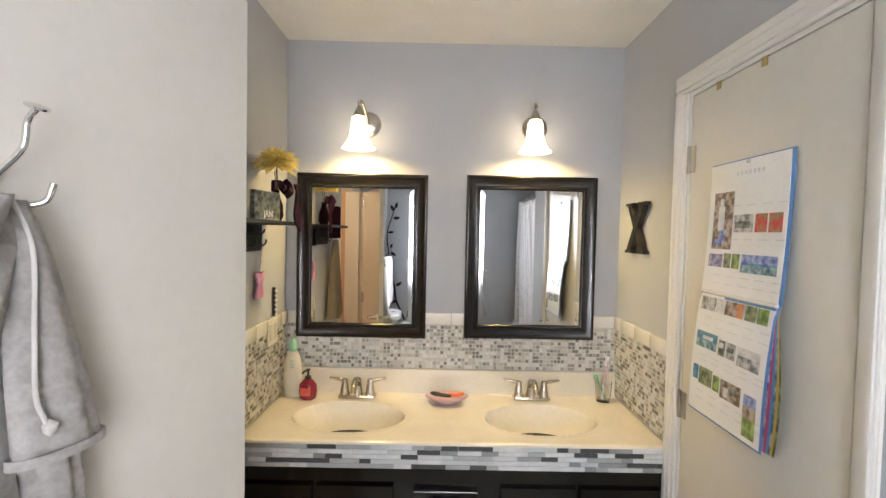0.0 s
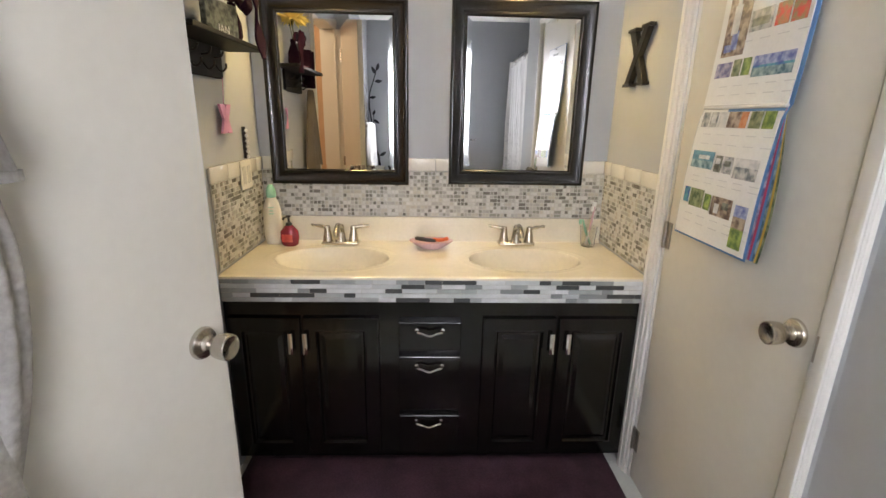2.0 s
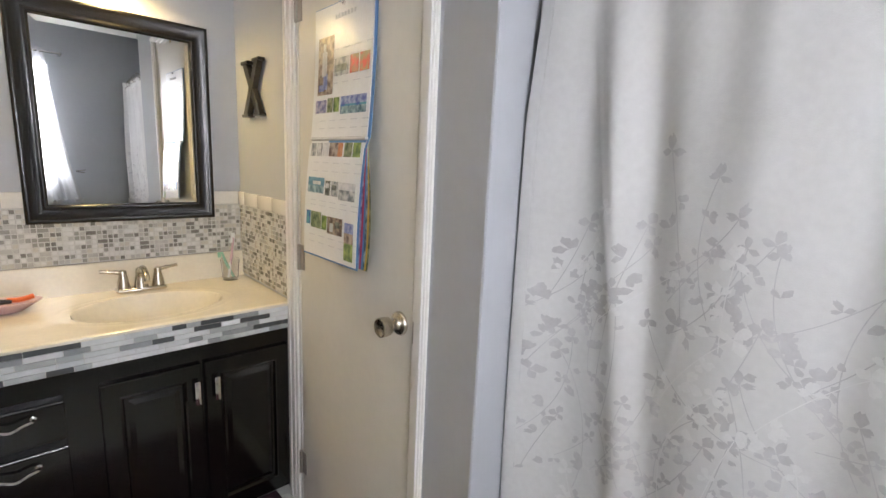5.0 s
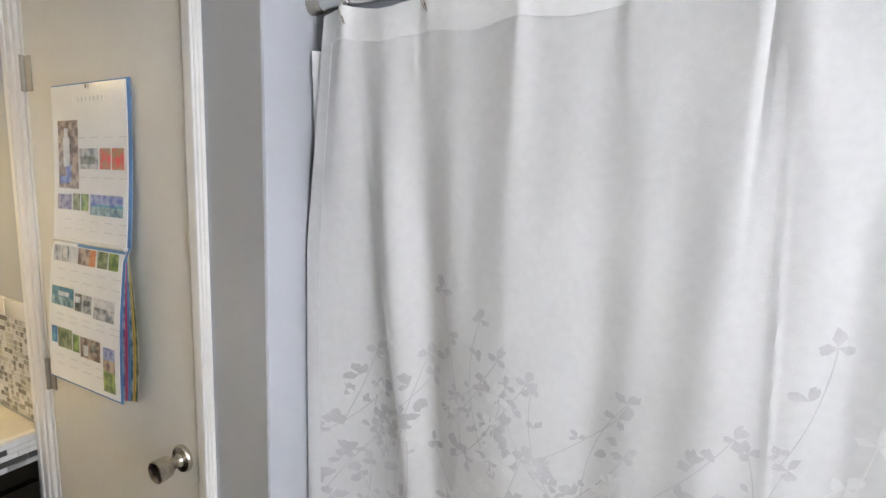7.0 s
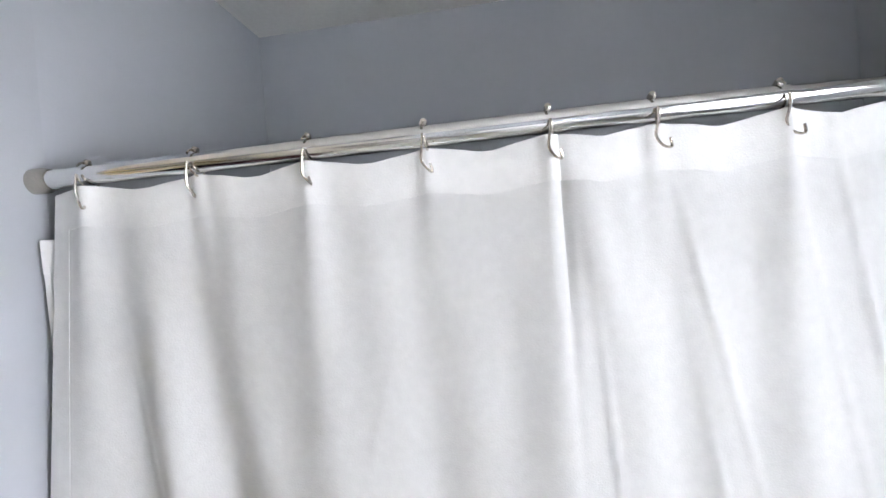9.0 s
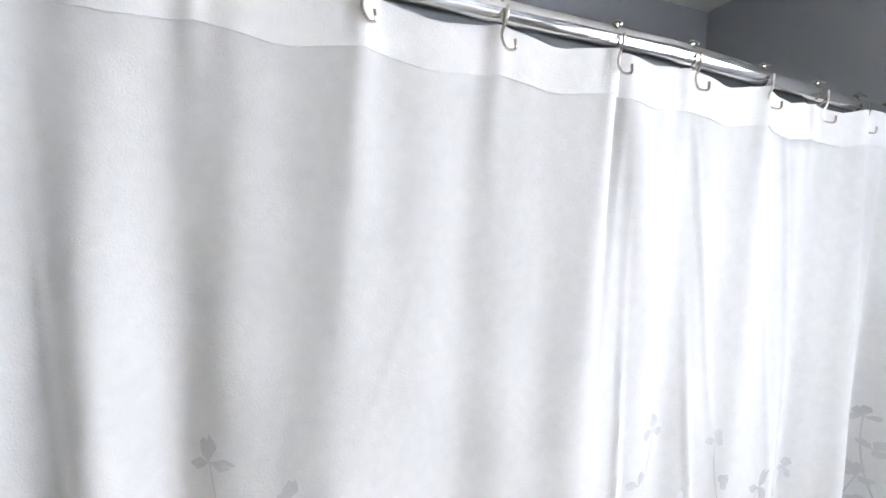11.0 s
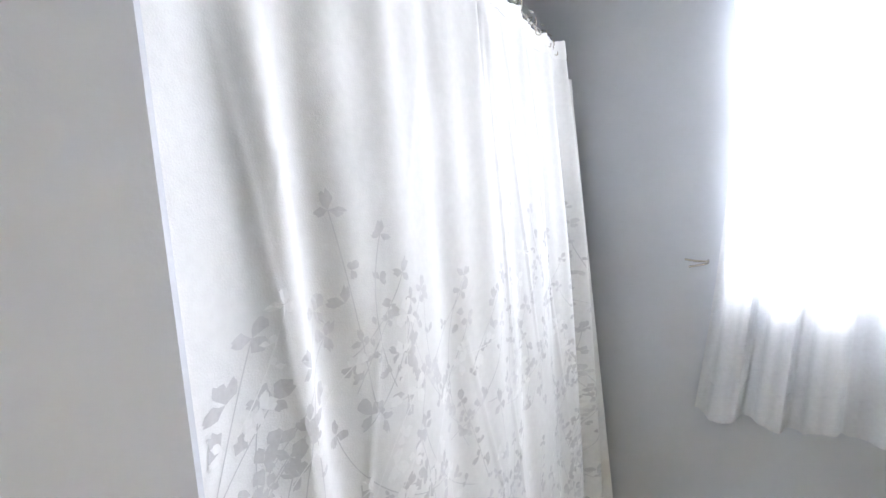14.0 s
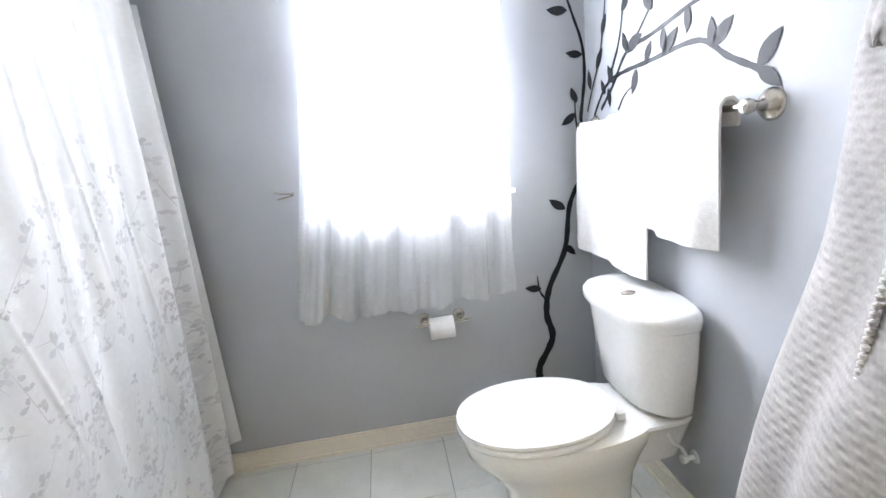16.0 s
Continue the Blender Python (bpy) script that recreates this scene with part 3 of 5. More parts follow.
for i in range(52):
    z = 1.15 - i * 0.013
    bm = lathe([(0.0005, -0.007), (0.007, -0.003), (0.007, 0.003), (0.0005, 0.007)], 10, bm=bm, m=pose(RX - 0.175 + 0.02 * math.sin(i * 0.05), -0.128 - 0.0020 * i - 0.008 * math.sin(i * 0.13), z - 0.10))
tagged(part("pompom_trim", bm, "robe_trim", rb, "small ball fringe", smooth=True), kind="stuff")

# ---- vanity ----
VY = 1.765
Z_TOP = 0.715
VX0, VX1 = X_VAN + 0.002, X_HALL - 0.012
vn = thing("vanity_cabinet", "black lacquered double vanity cabinet with silver pulls", "cabinet")
bm = box(VX0, VX1, VY + 0.06, Y_BACK - 0.002, 0.0, 0.0445)
box(VX0, VX1, VY + 0.0, Y_BACK - 0.002, 0.045, Z_TOP, 0.001, bm=bm)
part("body", bm, "black", vn)


def panel(x0, x1, z0, z1, y):
    """A raised-panel door: one stepped front."""
    b = bmesh.new()
    loops = []
    for d, h in ((0, 0.0006), (0, 0.016), (0.0025, 0.0185), (0.046, 0.0185), (0.052, 0.0215), (0.058, 0.0120), (0.066, 0.0115), (0.082, 0.0175)):
        loops.append([b.verts.new((x, y - h, z)) for x, z in ((x0 + d, z0 + d), (x1 - d, z0 + d), (x1 - d, z1 - d), (x0 + d, z1 - d))])
    for a, c in zip(loops, loops[1:]):
        for k in range(4):
            b.faces.new((a[k], a[(k + 1) % 4], c[(k + 1) % 4], c[k]))
    b.faces.new(loops[-1])
    b.faces.new(loops[0])
    return b


def drawer_front(x0, x1, z0, z1, y):
    """A drawer front with a proud, rounded top lip."""
    b = box(x0, x1, y - 0.018, y - 0.0006, z0, z1, 0.003, 2)
    return join(b, tube([(x0 + 0.002, y - 0.020, z1 - 0.006), (x1 - 0.002, y - 0.020, z1 - 0.006)], 0.006, 10))


def bar_pull(parent, x, z, vertical):
    y = VY - 0.018
    if vertical:
        b = box(x - 0.009, x + 0.009, y - 0.020, y - 0.014, z - 0.042, z + 0.042, 0.003, 2)
        box(x - 0.006, x + 0.006, y - 0.015, y, z + 0.026, z + 0.036, 0.001, bm=b)
        box(x - 0.006, x + 0.006, y - 0.015, y, z - 0.036, z - 0.026, 0.001, bm=b)
    else:
        b = tube(spline([(x - 0.048, y, z + 0.006), (x - 0.046, y - 0.02, z + 0.006), (x - 0.026, y - 0.027, z + 0.003), (x, y - 0.030, z - 0.005), (x + 0.026, y - 0.027, z + 0.003), (x + 0.046, y - 0.02, z + 0.006), (x + 0.048, y, z + 0.006)], 5), 0.0045, 8)
        for s in (-1, 1):
            lathe([(0.009, 0), (0.008, 0.003), (0.003, 0.005)], 12, bm=b, m=pose(x + s * 0.048, y, z + 0.006, 90))
    part("pull", b, "chrome", parent, "silver pull", smooth=True)


for x0, x1, hx in ((VX0 + 0.012, -0.150, -0.181), (-0.138, 0.140, -0.128), (0.528, 0.803, 0.786), (0.815, VX1 - 0.012, 0.848)):
    d = part("cabinet_door", panel(x0, x1, 0.070, 0.655, VY), "black", vn, "black raised-panel cabinet door")
    bar_pull(d, hx, 0.560, True)
for z0, z1, hz in ((0.528, 0.645, 0.603), (0.268, 0.505, 0.456), (0.072, 0.250, 0.214)):
    d = part("drawer", drawer_front(0.214, 0.446, z0, z1, VY), "black", vn, "black drawer front")
    bar_pull(d, 0.329, hz, False)

# worktop with two basins, made as one relief
ct = thing("worktop", "cream cultured marble vanity top with two integral oval sinks", "worktop")
CY0, CY1, CZ = VY - 0.012, Y_BACK - 0.022, 0.815
SINKS = ((-0.065, 1.985), (0.715, 1.985))


def top_z(x, y):
    z = CZ
    for sx, sy in SINKS:
        r = math.hypot((x - sx) / 0.225, (y - sy) / 0.158)
        if r < 1.0:
            z = CZ - 0.125 * (1 - r ** 2.6) ** 0.75
        elif r < 1.12:
            z = CZ + 0.0
        elif r < 1.22:
            z = max(z, CZ + 0.0006 * math.sin((r - 1.12) / 0.10 * math.pi))
    e = min(y - CY0, 0.012)
    return z - 0.004 * (1 - e / 0.012) ** 2


b = bmesh.new()
nx, ny = 260, 96
grid = [[b.verts.new((VX0 + (X_HALL - 0.002 - VX0) * i / nx, CY0 + (CY1 - CY0) * j / ny, top_z(VX0 + (X_HALL - 0.002 - VX0) * i / nx, CY0 + (CY1 - CY0) * j / ny))) for j in range(ny + 1)] for i in range(nx + 1)]
for i in range(nx):
    for j in range(ny):
        b.faces.new((grid[i][j], grid[i + 1][j], grid[i + 1][j + 1], grid[i][j + 1]))
lo = [b.verts.new((x, CY0, 0.8030)) for x in (VX0, X_HALL - 0.002)]
b.faces.new([grid[i][0] for i in range(nx + 1)] + [lo[1], lo[0]])
part("slab", b, "marble", ct, smooth=True)
part("backsplash", box(VX0 + 0.0, X_HALL - 0.002, Y_BACK - 0.022, Y_BACK - 0.001, 0.79, 0.928, 0.004, 2), "marble", ct, "low cream backsplash")
for sx, sy in SINKS:
    part("drain", lathe([(0.022, 0), (0.021, 0.003), (0.014, 0.002), (0.0, 0.004)], 20, m=pose(sx, sy, CZ - 0.124)), "nickel", ct, smooth=True)


def faucet(x, y):
    f = thing("faucet", "brushed nickel centreset faucet with two lever handles", "faucet", "vanity faucets", at=(x, y, CZ))
    part("base", box(-0.077, 0.077, -0.026, 0.026, 0, 0.016, 0.008, 3), "nickel", f, smooth=True)
    bm = lathe([(0.024, 0.012), (0.021, 0.03), (0.017, 0.055), (0.015, 0.075), (0.008, 0.083), (0, 0.085)], 20)
    tube(spline([(0, 0, 0.05), (0, -0.02, 0.075), (0, -0.055, 0.085), (0, -0.095, 0.07), (0, -0.112, 0.052)], 5), [0.014] * 5 + [0.0125] * 5 + [0.0115] * 6 + [0.011] * 5, 14, bm=bm)
    part("spout", bm, "nickel", f, smooth=True)
    for s in (-1, 1):
        bm = lathe([(0.021, 0.012), (0.019, 0.028), (0.014, 0.055), (0.012, 0.062), (0.013, 0.070), (0.010, 0.076), (0, 0.079)], 18, m=pose(s * 0.053, 0, 0))
        tube(spline([(s * 0.053, 0, 0.068), (s * 0.085, 0.003, 0.074), (s * 0.118, 0.004, 0.078)], 4), [0.007] * 5 + [0.0055] * 4, 10, bm=bm)
        part("handle", bm, "nickel", f, smooth=True)
    return f


for fx, fy in ((-0.068, 2.19), (0.722, 2.205)):
    faucet(fx, fy).scale = (1.08, 1.08, 1.12)


# ---- mirrors ----
def framed_mirror(x0, x1, z0, z1):
    mr = thing("framed_mirror", "wall mirror in a wide espresso-black moulded frame", "mirror", "mirrors over the sinks")
    w = 0.066
    y = Y_BACK - 0.0085
    prof = ((0.0, 0.0), (0.0, 0.020), (0.001, 0.0245), (0.004, 0.0275), (0.009, 0.0285), (0.014, 0.0275), (0.018, 0.0245), (0.024, 0.0215), (0.034, 0.0185), (0.044, 0.0165), (0.049, 0.0165), (0.052, 0.0185), (0.0555, 0.0195), (0.059, 0.0185), (0.062, 0.0155), (0.0645, 0.011), (w, 0.0065), (w, 0.004))
    b = bmesh.new()
    loops = []
    for d, h in prof:
        loops.append([b.verts.new((x, y - h, z)) for x, z in ((x0 + d, z0 + d), (x1 - d, z0 + d), (x1 - d, z1 - d), (x0 + d, z1 - d))])
    for a, c in zip(loops, loops[1:]):
        for k in range(4):
            b.faces.new((a[k], a[(k + 1) % 4], c[(k + 1) % 4], c[k]))
    part("frame", b, "frame", mr, smooth=True)
    b = bmesh.new()
    ins = []
    for d, h in ((w - 0.002, 0.0072), (w + 0.018, 0.0080)):
        ins.append([b.verts.new((x, y - h, z)) for x, z in ((x0 + d, z0 + d), (x1 - d, z0 + d), (x1 - d, z1 - d), (x0 + d, z1 - d))])
    for k in range(4):
        b.faces.new((ins[0][k], ins[0][(k + 1) % 4], ins[1][(k + 1) % 4], ins[1][k]))
    b.faces.new(ins[1])
    part("mirror_glass", b, "mirror", mr, "bevelled mirror glass")
    return mr


framed_mirror(-0.368, 0.232, 1.075, 1.832)
turned = framed_mirror(0.409, 1.012, 1.083, 1.836)
turned.matrix_world = Matrix.Translation((0.71, Y_BACK - 0.0055, 0)) @ Matrix.Rotation(radians(1.0), 4, "Z") @ Matrix.Translation((-0.71, -Y_BACK, 0))


# ---- sconces ----
def sconce(x):
    s = thing("wall_sconce", "brushed nickel wall lamp with a lit frosted bell shade", "lamp", "lamps over the mirrors", at=(x, Y_BACK, 2.06))
    part("back_plate", lathe([(0.058, 0.0), (0.057, 0.006), (0.046, 0.014), (0.03, 0.018), (0, 0.020)], 32, m=pose(0.022, 0, 0, 90)), "nickel", s, smooth=True)
    part("arm", tube(spline([(0.022, -0.015, 0.0), (0.018, -0.05, 0.03), (0.008, -0.085, 0.075), (0, -0.115, 0.078), (0, -0.13, 0.05)], 6), 0.006, 10), "nickel", s, smooth=True)
    part("finial", lathe([(0, 0.09), (0.004, 0.083), (0.009, 0.072), (0.005, 0.062), (0.010, 0.05), (0.018, 0.035), (0.024, 0.012), (0.024, 0.0)], 20, m=pose(0, -0.13, -0.005)), "nickel", s, smooth=True)
    sh = part("shade", lathe([(0.024, 0.008), (0.031, -0.004), (0.034, -0.03), (0.037, -0.06), (0.044, -0.09), (0.060, -0.118), (0.072, -0.130), (0.068, -0.131), (0.040, -0.095), (0.030, -0.03), (0.020, 0.004)], 32,
                              m=pose(0, -0.13, -0.002)), "shade", s, "frosted glass bell shade", smooth=True)


sconce(-0.072)
sconce(0.697)

# ---- counter things ----
lb = thing("lotion_bottle", "tall ivory lotion bottle with a mint flip cap", "bottle", at=(-0.362, 2.195, CZ))
part("body", lathe([(0.032, 0), (0.036, 0.006), (0.040, 0.04), (0.041, 0.10), (0.039, 0.145), (0.032, 0.180), (0.021, 0.203), (0.015, 0.212)], 28, sy=0.62), "lotion", lb, smooth=True)
part("cap", lathe([(0.018, 0.208), (0.021, 0.214), (0.021, 0.235), (0.016, 0.250), (0.011, 0.262), (0, 0.264)], 20), "mint", lb, smooth=True)
bm = None
for z, w in ((0.165, 0.022), (0.150, 0.017), (0.137, 0.020)):
    bm = box(-w / 2 + 0.004, w / 2 + 0.004, -0.0265, -0.0250, z, z + 0.004, bm=bm)
part("label", bm, "mint", lb)
sb = thing("soap_pump", "round red liquid soap bottle with a dark pump", "bottle", at=(-0.285, 2.165, CZ))
part("body", lathe([(0.028, 0), (0.037, 0.008), (0.041, 0.035), (0.038, 0.065), (0.022, 0.085), (0.014, 0.092)], 24, sy=0.75), "soap", sb, smooth=True)
part("label", sheet(lambda u, v: (0.0415 * math.cos(-2.3 + 1.2 * u), 0.0415 * 0.76 * math.sin(-2.3 + 1.2 * u) - 0.0008, 0.022 + 0.034 * v), 12, 3, 0.0008), "red", sb, smooth=True)
bm = lathe([(0.014, 0.091), (0.014, 0.102), (0.005, 0.104), (0.005, 0.125), (0.010, 0.127), (0.010, 0.134), (0, 0.136)], 16)
tube([(0, 0, 0.130), (-0.012, -0.03, 0.129), (-0.014, -0.036, 0.122)], 0.005, 8, bm=bm)
part("pump", bm, "darkplastic", sb, smooth=True)
ds = thing("soap_dish", "oval lilac glass dish on the vanity top holding razors", "dish", at=(0.335, 2.14, CZ))
part("bowl", lathe([(0.04, 0), (0.05, 0.004), (0.078, 0.022), (0.095, 0.033), (0.097, 0.036), (0.092, 0.036), (0.07, 0.023), (0.045, 0.009), (0, 0.007)], 30, sy=0.62), "lilac", ds, smooth=True)
rz1 = thing("razor", "dark disposable razor lying in the dish", "razor", at=(0.335, 2.14, CZ))
part("grip", tube(spline([(-0.07, 0.0, 0.045), (-0.02, -0.01, 0.040), (0.02, -0.012, 0.036)], 5), [0.007, 0.009, 0.010, 0.010, 0.009, 0.009, 0.009, 0.009, 0.008, 0.007, 0.006], 8), "darkplastic", rz1, smooth=True)
rz2 = thing("razor", "orange disposable razor lying in the dish", "razor", at=(0.335, 2.14, CZ))
part("grip", tube(spline([(0.01, 0.012, 0.036), (0.04, -0.004, 0.038), (0.075, -0.006, 0.047)], 5), 0.008, 8), "orange", rz2, smooth=True)
gl = thing("tumbler", "clear glass tumbler with toothbrushes beside the sink", "glass", at=(1.052, 2.205, CZ))
part("cup", lathe([(0.030, 0), (0.031, 0.003), (0.038, 0.09), (0.036, 0.09), (0.029, 0.008), (0, 0.008)], 28), "glass", gl, smooth=True)
for k, (mat, dx, dy, h) in enumerate((("mint", -0.035, -0.01, 0.125), ("lilac", 0.02, 0.01, 0.18), ("paper", 0.028, 0.02, 0.20))):
    tb = thing("toothbrush", ("mint green" if k == 0 else "lilac" if k == 1 else "white") + " toothbrush leaning in the glass tumbler", "toothbrush", "toothbrushes", at=(1.052, 2.205, CZ))
    bm = tube([(-dx * 0.4, -dy * 0.4, 0.012), (dx * 0.5, dy * 0.5, h * 0.6), (dx, dy, h)], [0.005, 0.006, 0.004], 8)
    part("handle", bm, mat, tb, smooth=True)
    part("bristles", box(dx - 0.016, dx - 0.004, dy - 0.006, dy + 0.006, h - 0.022, h, 0.002), "paper" if k else "mint", tb)

# ---- shelf group on the west alcove wall ----
SX = X_VAN
sh = thing("wall_shelf", "black wooden wall shelf with a hook board below", "shelf")
part("board", box(SX + 0.001, SX + 0.135, 1.50, 2.03, 1.585, 1.600, 0.002), "matteblack", sh)
part("hook_board", box(SX + 0.001, SX + 0.022, 1.54, 1.93, 1.485, 1.584, 0.002), "matteblack", sh)
for y in (1.60, 1.69, 1.78, 1.87):
    bm = tube(spline([(SX + 0.022, y, 1.548), (SX + 0.045, y, 1.552), (SX + 0.055, y, 1.568)], 4), 0.0035, 8)
    tube(spline([(SX + 0.022, y, 1.53), (SX + 0.04, y, 1.505), (SX + 0.058, y, 1.515), (SX + 0.060, y, 1.53)], 4), 0.0035, 8, bm=bm)
    part("hook", bm, "iron", sh, "small pewter hook", smooth=True)
pb = thing("photo_block", "dark photo block with white printed lettering on the shelf", "picture", at=(SX + 0.085, 1.80, 1.60), rz=80)
part("block", box(-0.085, 0.085, -0.008, 0.012, 0, 0.105, 0.002), "ph_block", pb)
cu = bpy.data.curves.new("txt", "FONT")
cu.body, cu.size, cu.extrude, cu.align_x = "JAN", 0.035, 0.0008, "CENTER"
tmp = new("txt", cu)
dg = bpy.context.evaluated_depsgraph_get()
me = bpy.data.meshes.new_from_object(tmp.evaluated_get(dg))
bpy.data.objects.remove(tmp)
bpy.data.curves.remove(cu)
me.materials.clear()
me.materials.append(M["paper"])
lt = new("lettering", me)
lt.parent = pb
lt.matrix_local = pose(0.0, -0.0092, 0.012, 90)
fv = thing("flower_stem_vase", "small dark vase with a yellow silk flower on the shelf", "vase", at=(SX + 0.085, 1.90, 1.60))
part("vase", lathe([(0.02, 0), (0.028, 0.02), (0.026, 0.06), (0.012, 0.10), (0.014, 0.12)], 20), "plum", fv, smooth=True)
part("stems", tube(spline([(0, 0, 0.09), (0.004, 0.0, 0.15), (0.0, 0.003, 0.20)], 4), 0.003, 6, bm=tube([(0.004, 0.004, 0.10), (-0.01, 0.01, 0.19)], 0.002, 6)), "green", fv)
rnd = random.Random(4)
b = bmesh.new()
for k in range(330):
    th, ph = rnd.uniform(0, 2 * math.pi), math.acos(rnd.uniform(-0.6, 1))
    d = Vector((math.sin(ph) * math.cos(th), math.sin(ph) * math.sin(th), math.cos(ph) * 0.75))
    L, w = rnd.uniform(0.055, 0.098), 0.0085
    side = d.cross(Vector((rnd.uniform(-1, 1), rnd.uniform(-1, 1), rnd.uniform(-1, 1)))).normalized() * w
    c = Vector((0, 0, 0.225))
    up = d.cross(side).normalized() * 0.006
    v = [b.verts.new(c + d * 0.008), b.verts.new(c + d * L * 0.6 + side + up), b.verts.new(c + d * L + Vector((0, 0, -0.01))), b.verts.new(c + d * L * 0.6 - side + up), b.verts.new(c + d * L * 0.6 - up * 0.5)]
    for q in ((0, 1, 4), (1, 2, 4), (2, 3, 4), (3, 0, 4)):
        b.faces.new([v[i] for i in q])
tagged(part("blossom", b, "yellow", fv, "shaggy yellow petals"), kind="stuff")
rbn = thing("ribbon_scarf", "plum fabric ribbon tied round the vase and hanging off the shelf", "ribbon")
part("band", sheet(lambda u, v: (SX + 0.112 - 0.012 * math.sin(u * 3), 1.79 + 0.17 * u, 1.735 - 0.016 * abs(u * 2 - 1) ** 2 + 0.030 * (v - 0.5) + 0.006 * math.sin(u * 13)), 20, 5, 0.012), "plum", rbn, smooth=True)
part("tail", sheet(lambda u, v: (SX + 0.142 + 0.008 * math.sin(v * 7 + u * 3), 1.935 + 0.042 * u + 0.045 * v, 1.745 - 0.185 * v), 8, 16, 0.008), "plum", rbn, smooth=True)
part("loop", sheet(lambda u, v: (SX + 0.12 + 0.02 * math.sin(u * math.pi), 1.90 + 0.03 * math.sin(v * 4), 1.70 + 0.05 * u + 0.01 * math.cos(v * 5)), 10, 6, 0.010), "plum", rbn, smooth=True)
px = thing("pink_letter", "pink felt letter X hanging below the shelf", "decoration", at=(SX + 0.012, 1.92, 1.35))


def letter_x(w, h, t, d):
    """Two crossed slanted bars; one stands a little proud of the other."""
    bm = None
    for side in (-1, 1):
        b = bmesh.new()
        rim = ((-side * w / 2 - t, -h / 2), (-side * w / 2 + t, -h / 2), (side * w / 2 + t, h / 2), (side * w / 2 - t, h / 2))
        back, front = ([b.verts.new((x + (0.0015 if side > 0 else 0), yy, zz)) for yy, zz in rim] for x in (0, d))
        b.faces.new(back)
        b.faces.new(front)
        for k in range(4):
            b.faces.new((back[k], back[(k + 1) % 4], front[(k + 1) % 4], front[k]))
        bmesh.ops.bevel(b, geom=b.edges[:], offset=0.0015, segments=1, affect="EDGES")
        bm = join(bm, b)
    return bm


part("letter", letter_x(0.050, 0.100, 0.019, 0.010), "pink", px)
part("cord", tube([(0.004, 0, 0.05), (0.010, 0, 0.14)], 0.0012, 6), "pink", px)
bx = thing("letter_x_ornament", "dark pewter metal letter X with serifs on the wall", "decoration", at=(X_HALL - 0.028, 2.045, 1.605))
bm = letter_x(0.128, 0.20, 0.021, 0.022)
for z in (-0.10, 0.10):
    for y in (-0.058, 0.058):
        box(-0.002, 0.024, y - 0.034, y + 0.034, z - 0.006, z + 0.006, 0.001, bm=bm)
part("letter", bm, "iron", bx)
oc = thing("wall_socket", "ivory double wall socket plate set in the mosaic", "socket")
part("plate", box(SX + 0.0105, SX + 0.016, 2.015, 2.125, 1.078, 1.190, 0.002), "switch", oc)
for y in (2.045, 2.095):
    part("outlet", box(SX + 0.016, SX + 0.018, y - 0.016, y + 0.016, 1.10, 1.168, 0.001), "cap", oc)
nt = thing("hair_clip_rack", "small dark beaded holder on the alcove wall", "decoration")
bm = box(SX + 0.0005, SX + 0.014, 2.10, 2.108, 1.195, 1.32, 0.002)
part("strip", bm, "darkplastic", nt)
for k in range(6):
    part("bead", lathe([(0.0005, -0.006), (0.006, -0.002), (0.006, 0.002), (0.0005, 0.006)], 10, m=pose(SX + 0.019, 2.097, 1.203 + k * 0.0205, 90)), "paper", nt, smooth=True)
gt = thing("grey_towel", "taupe towel hanging from the hook board", "towel", at=(SX + 0.048, 1.45, 0))


def towel_f(u, v):
    w = 0.035 + 0.080 * v ** 0.7
    return (0.018 * math.sin(u * 17 + v) * (0.3 + v), (u - 0.5) * 2 * w, 1.51 - (0.46 + 0.10 * abs(math.sin(u * 5.2))) * v)


part("cloth", sheet(towel_f, 50, 20, 0.012), "greycloth", gt, smooth=True)
ps = thing("plum_scarf", "plum scarf draped over the shelf hooks", "scarf", at=(SX + 0.055, 1.50, 0))
part("cloth", sheet(lambda u, v: (0.02 * math.sin(u * 11), (u - 0.5) * 0.12, 1.72 - 0.20 * v), 24, 8, 0.012), "plum", ps, smooth=True)

# ---- calendar ----
cl = thing("wall_calendar", "open photo calendar with blue edge hanging on the closet door", "calendar")
CX = X_HALL - 0.004


def cal_pt(s, y, lift=0.0):
    """A point on the calendar: s from 0 at the top to 1 at the fold to 2 at the foot."""
    if s <= 1:
        z, x = 1.785 - 0.375 * s, CX - 0.004 - 0.018 * s ** 2
    else:
        q = s - 1
        z, x = 1.41 - 0.355 * q, CX - 0.030 - 0.026 * q - 0.006 * math.sin(q * math.pi)
    return (x - lift, y + (0.004 if s > 1 else 0) * 0, z)


CYA, CYB = 1.221, 1.540
CYL = CYA - 0.004
part("upper_page", sheet(lambda u, v: cal_pt(v, CYB + (CYA - CYB) * u), 8, 12, 0.0025), "paper", cl, smooth=True)
part("lower_page", sheet(lambda u, v: cal_pt(1 + v * 0.999, CYB - 0.012 + (CYL - CYB + 0.012) * u), 8, 12, 0.0015), "paper", cl, smooth=True)
part("fold", tube([(cal_pt(1, 0)[0] - 0.004, CYB - 0.014, 1.408), (cal_pt(1, 0)[0] - 0.004, CYL, 1.408)], 0.0055, 12), "fold_gloss", cl, "glossy rolled page fold", smooth=True)
part("backing", sheet(lambda u, v: (cal_pt(v, 0)[0] + 0.0035, CYB + 0.005 + (CYA - 0.010 - CYB - 0.005) * u, cal_pt(v, 0)[2] + 0.004 - 0.006 * v), 4, 16, 0.002), "blue", cl, "blue board edge")
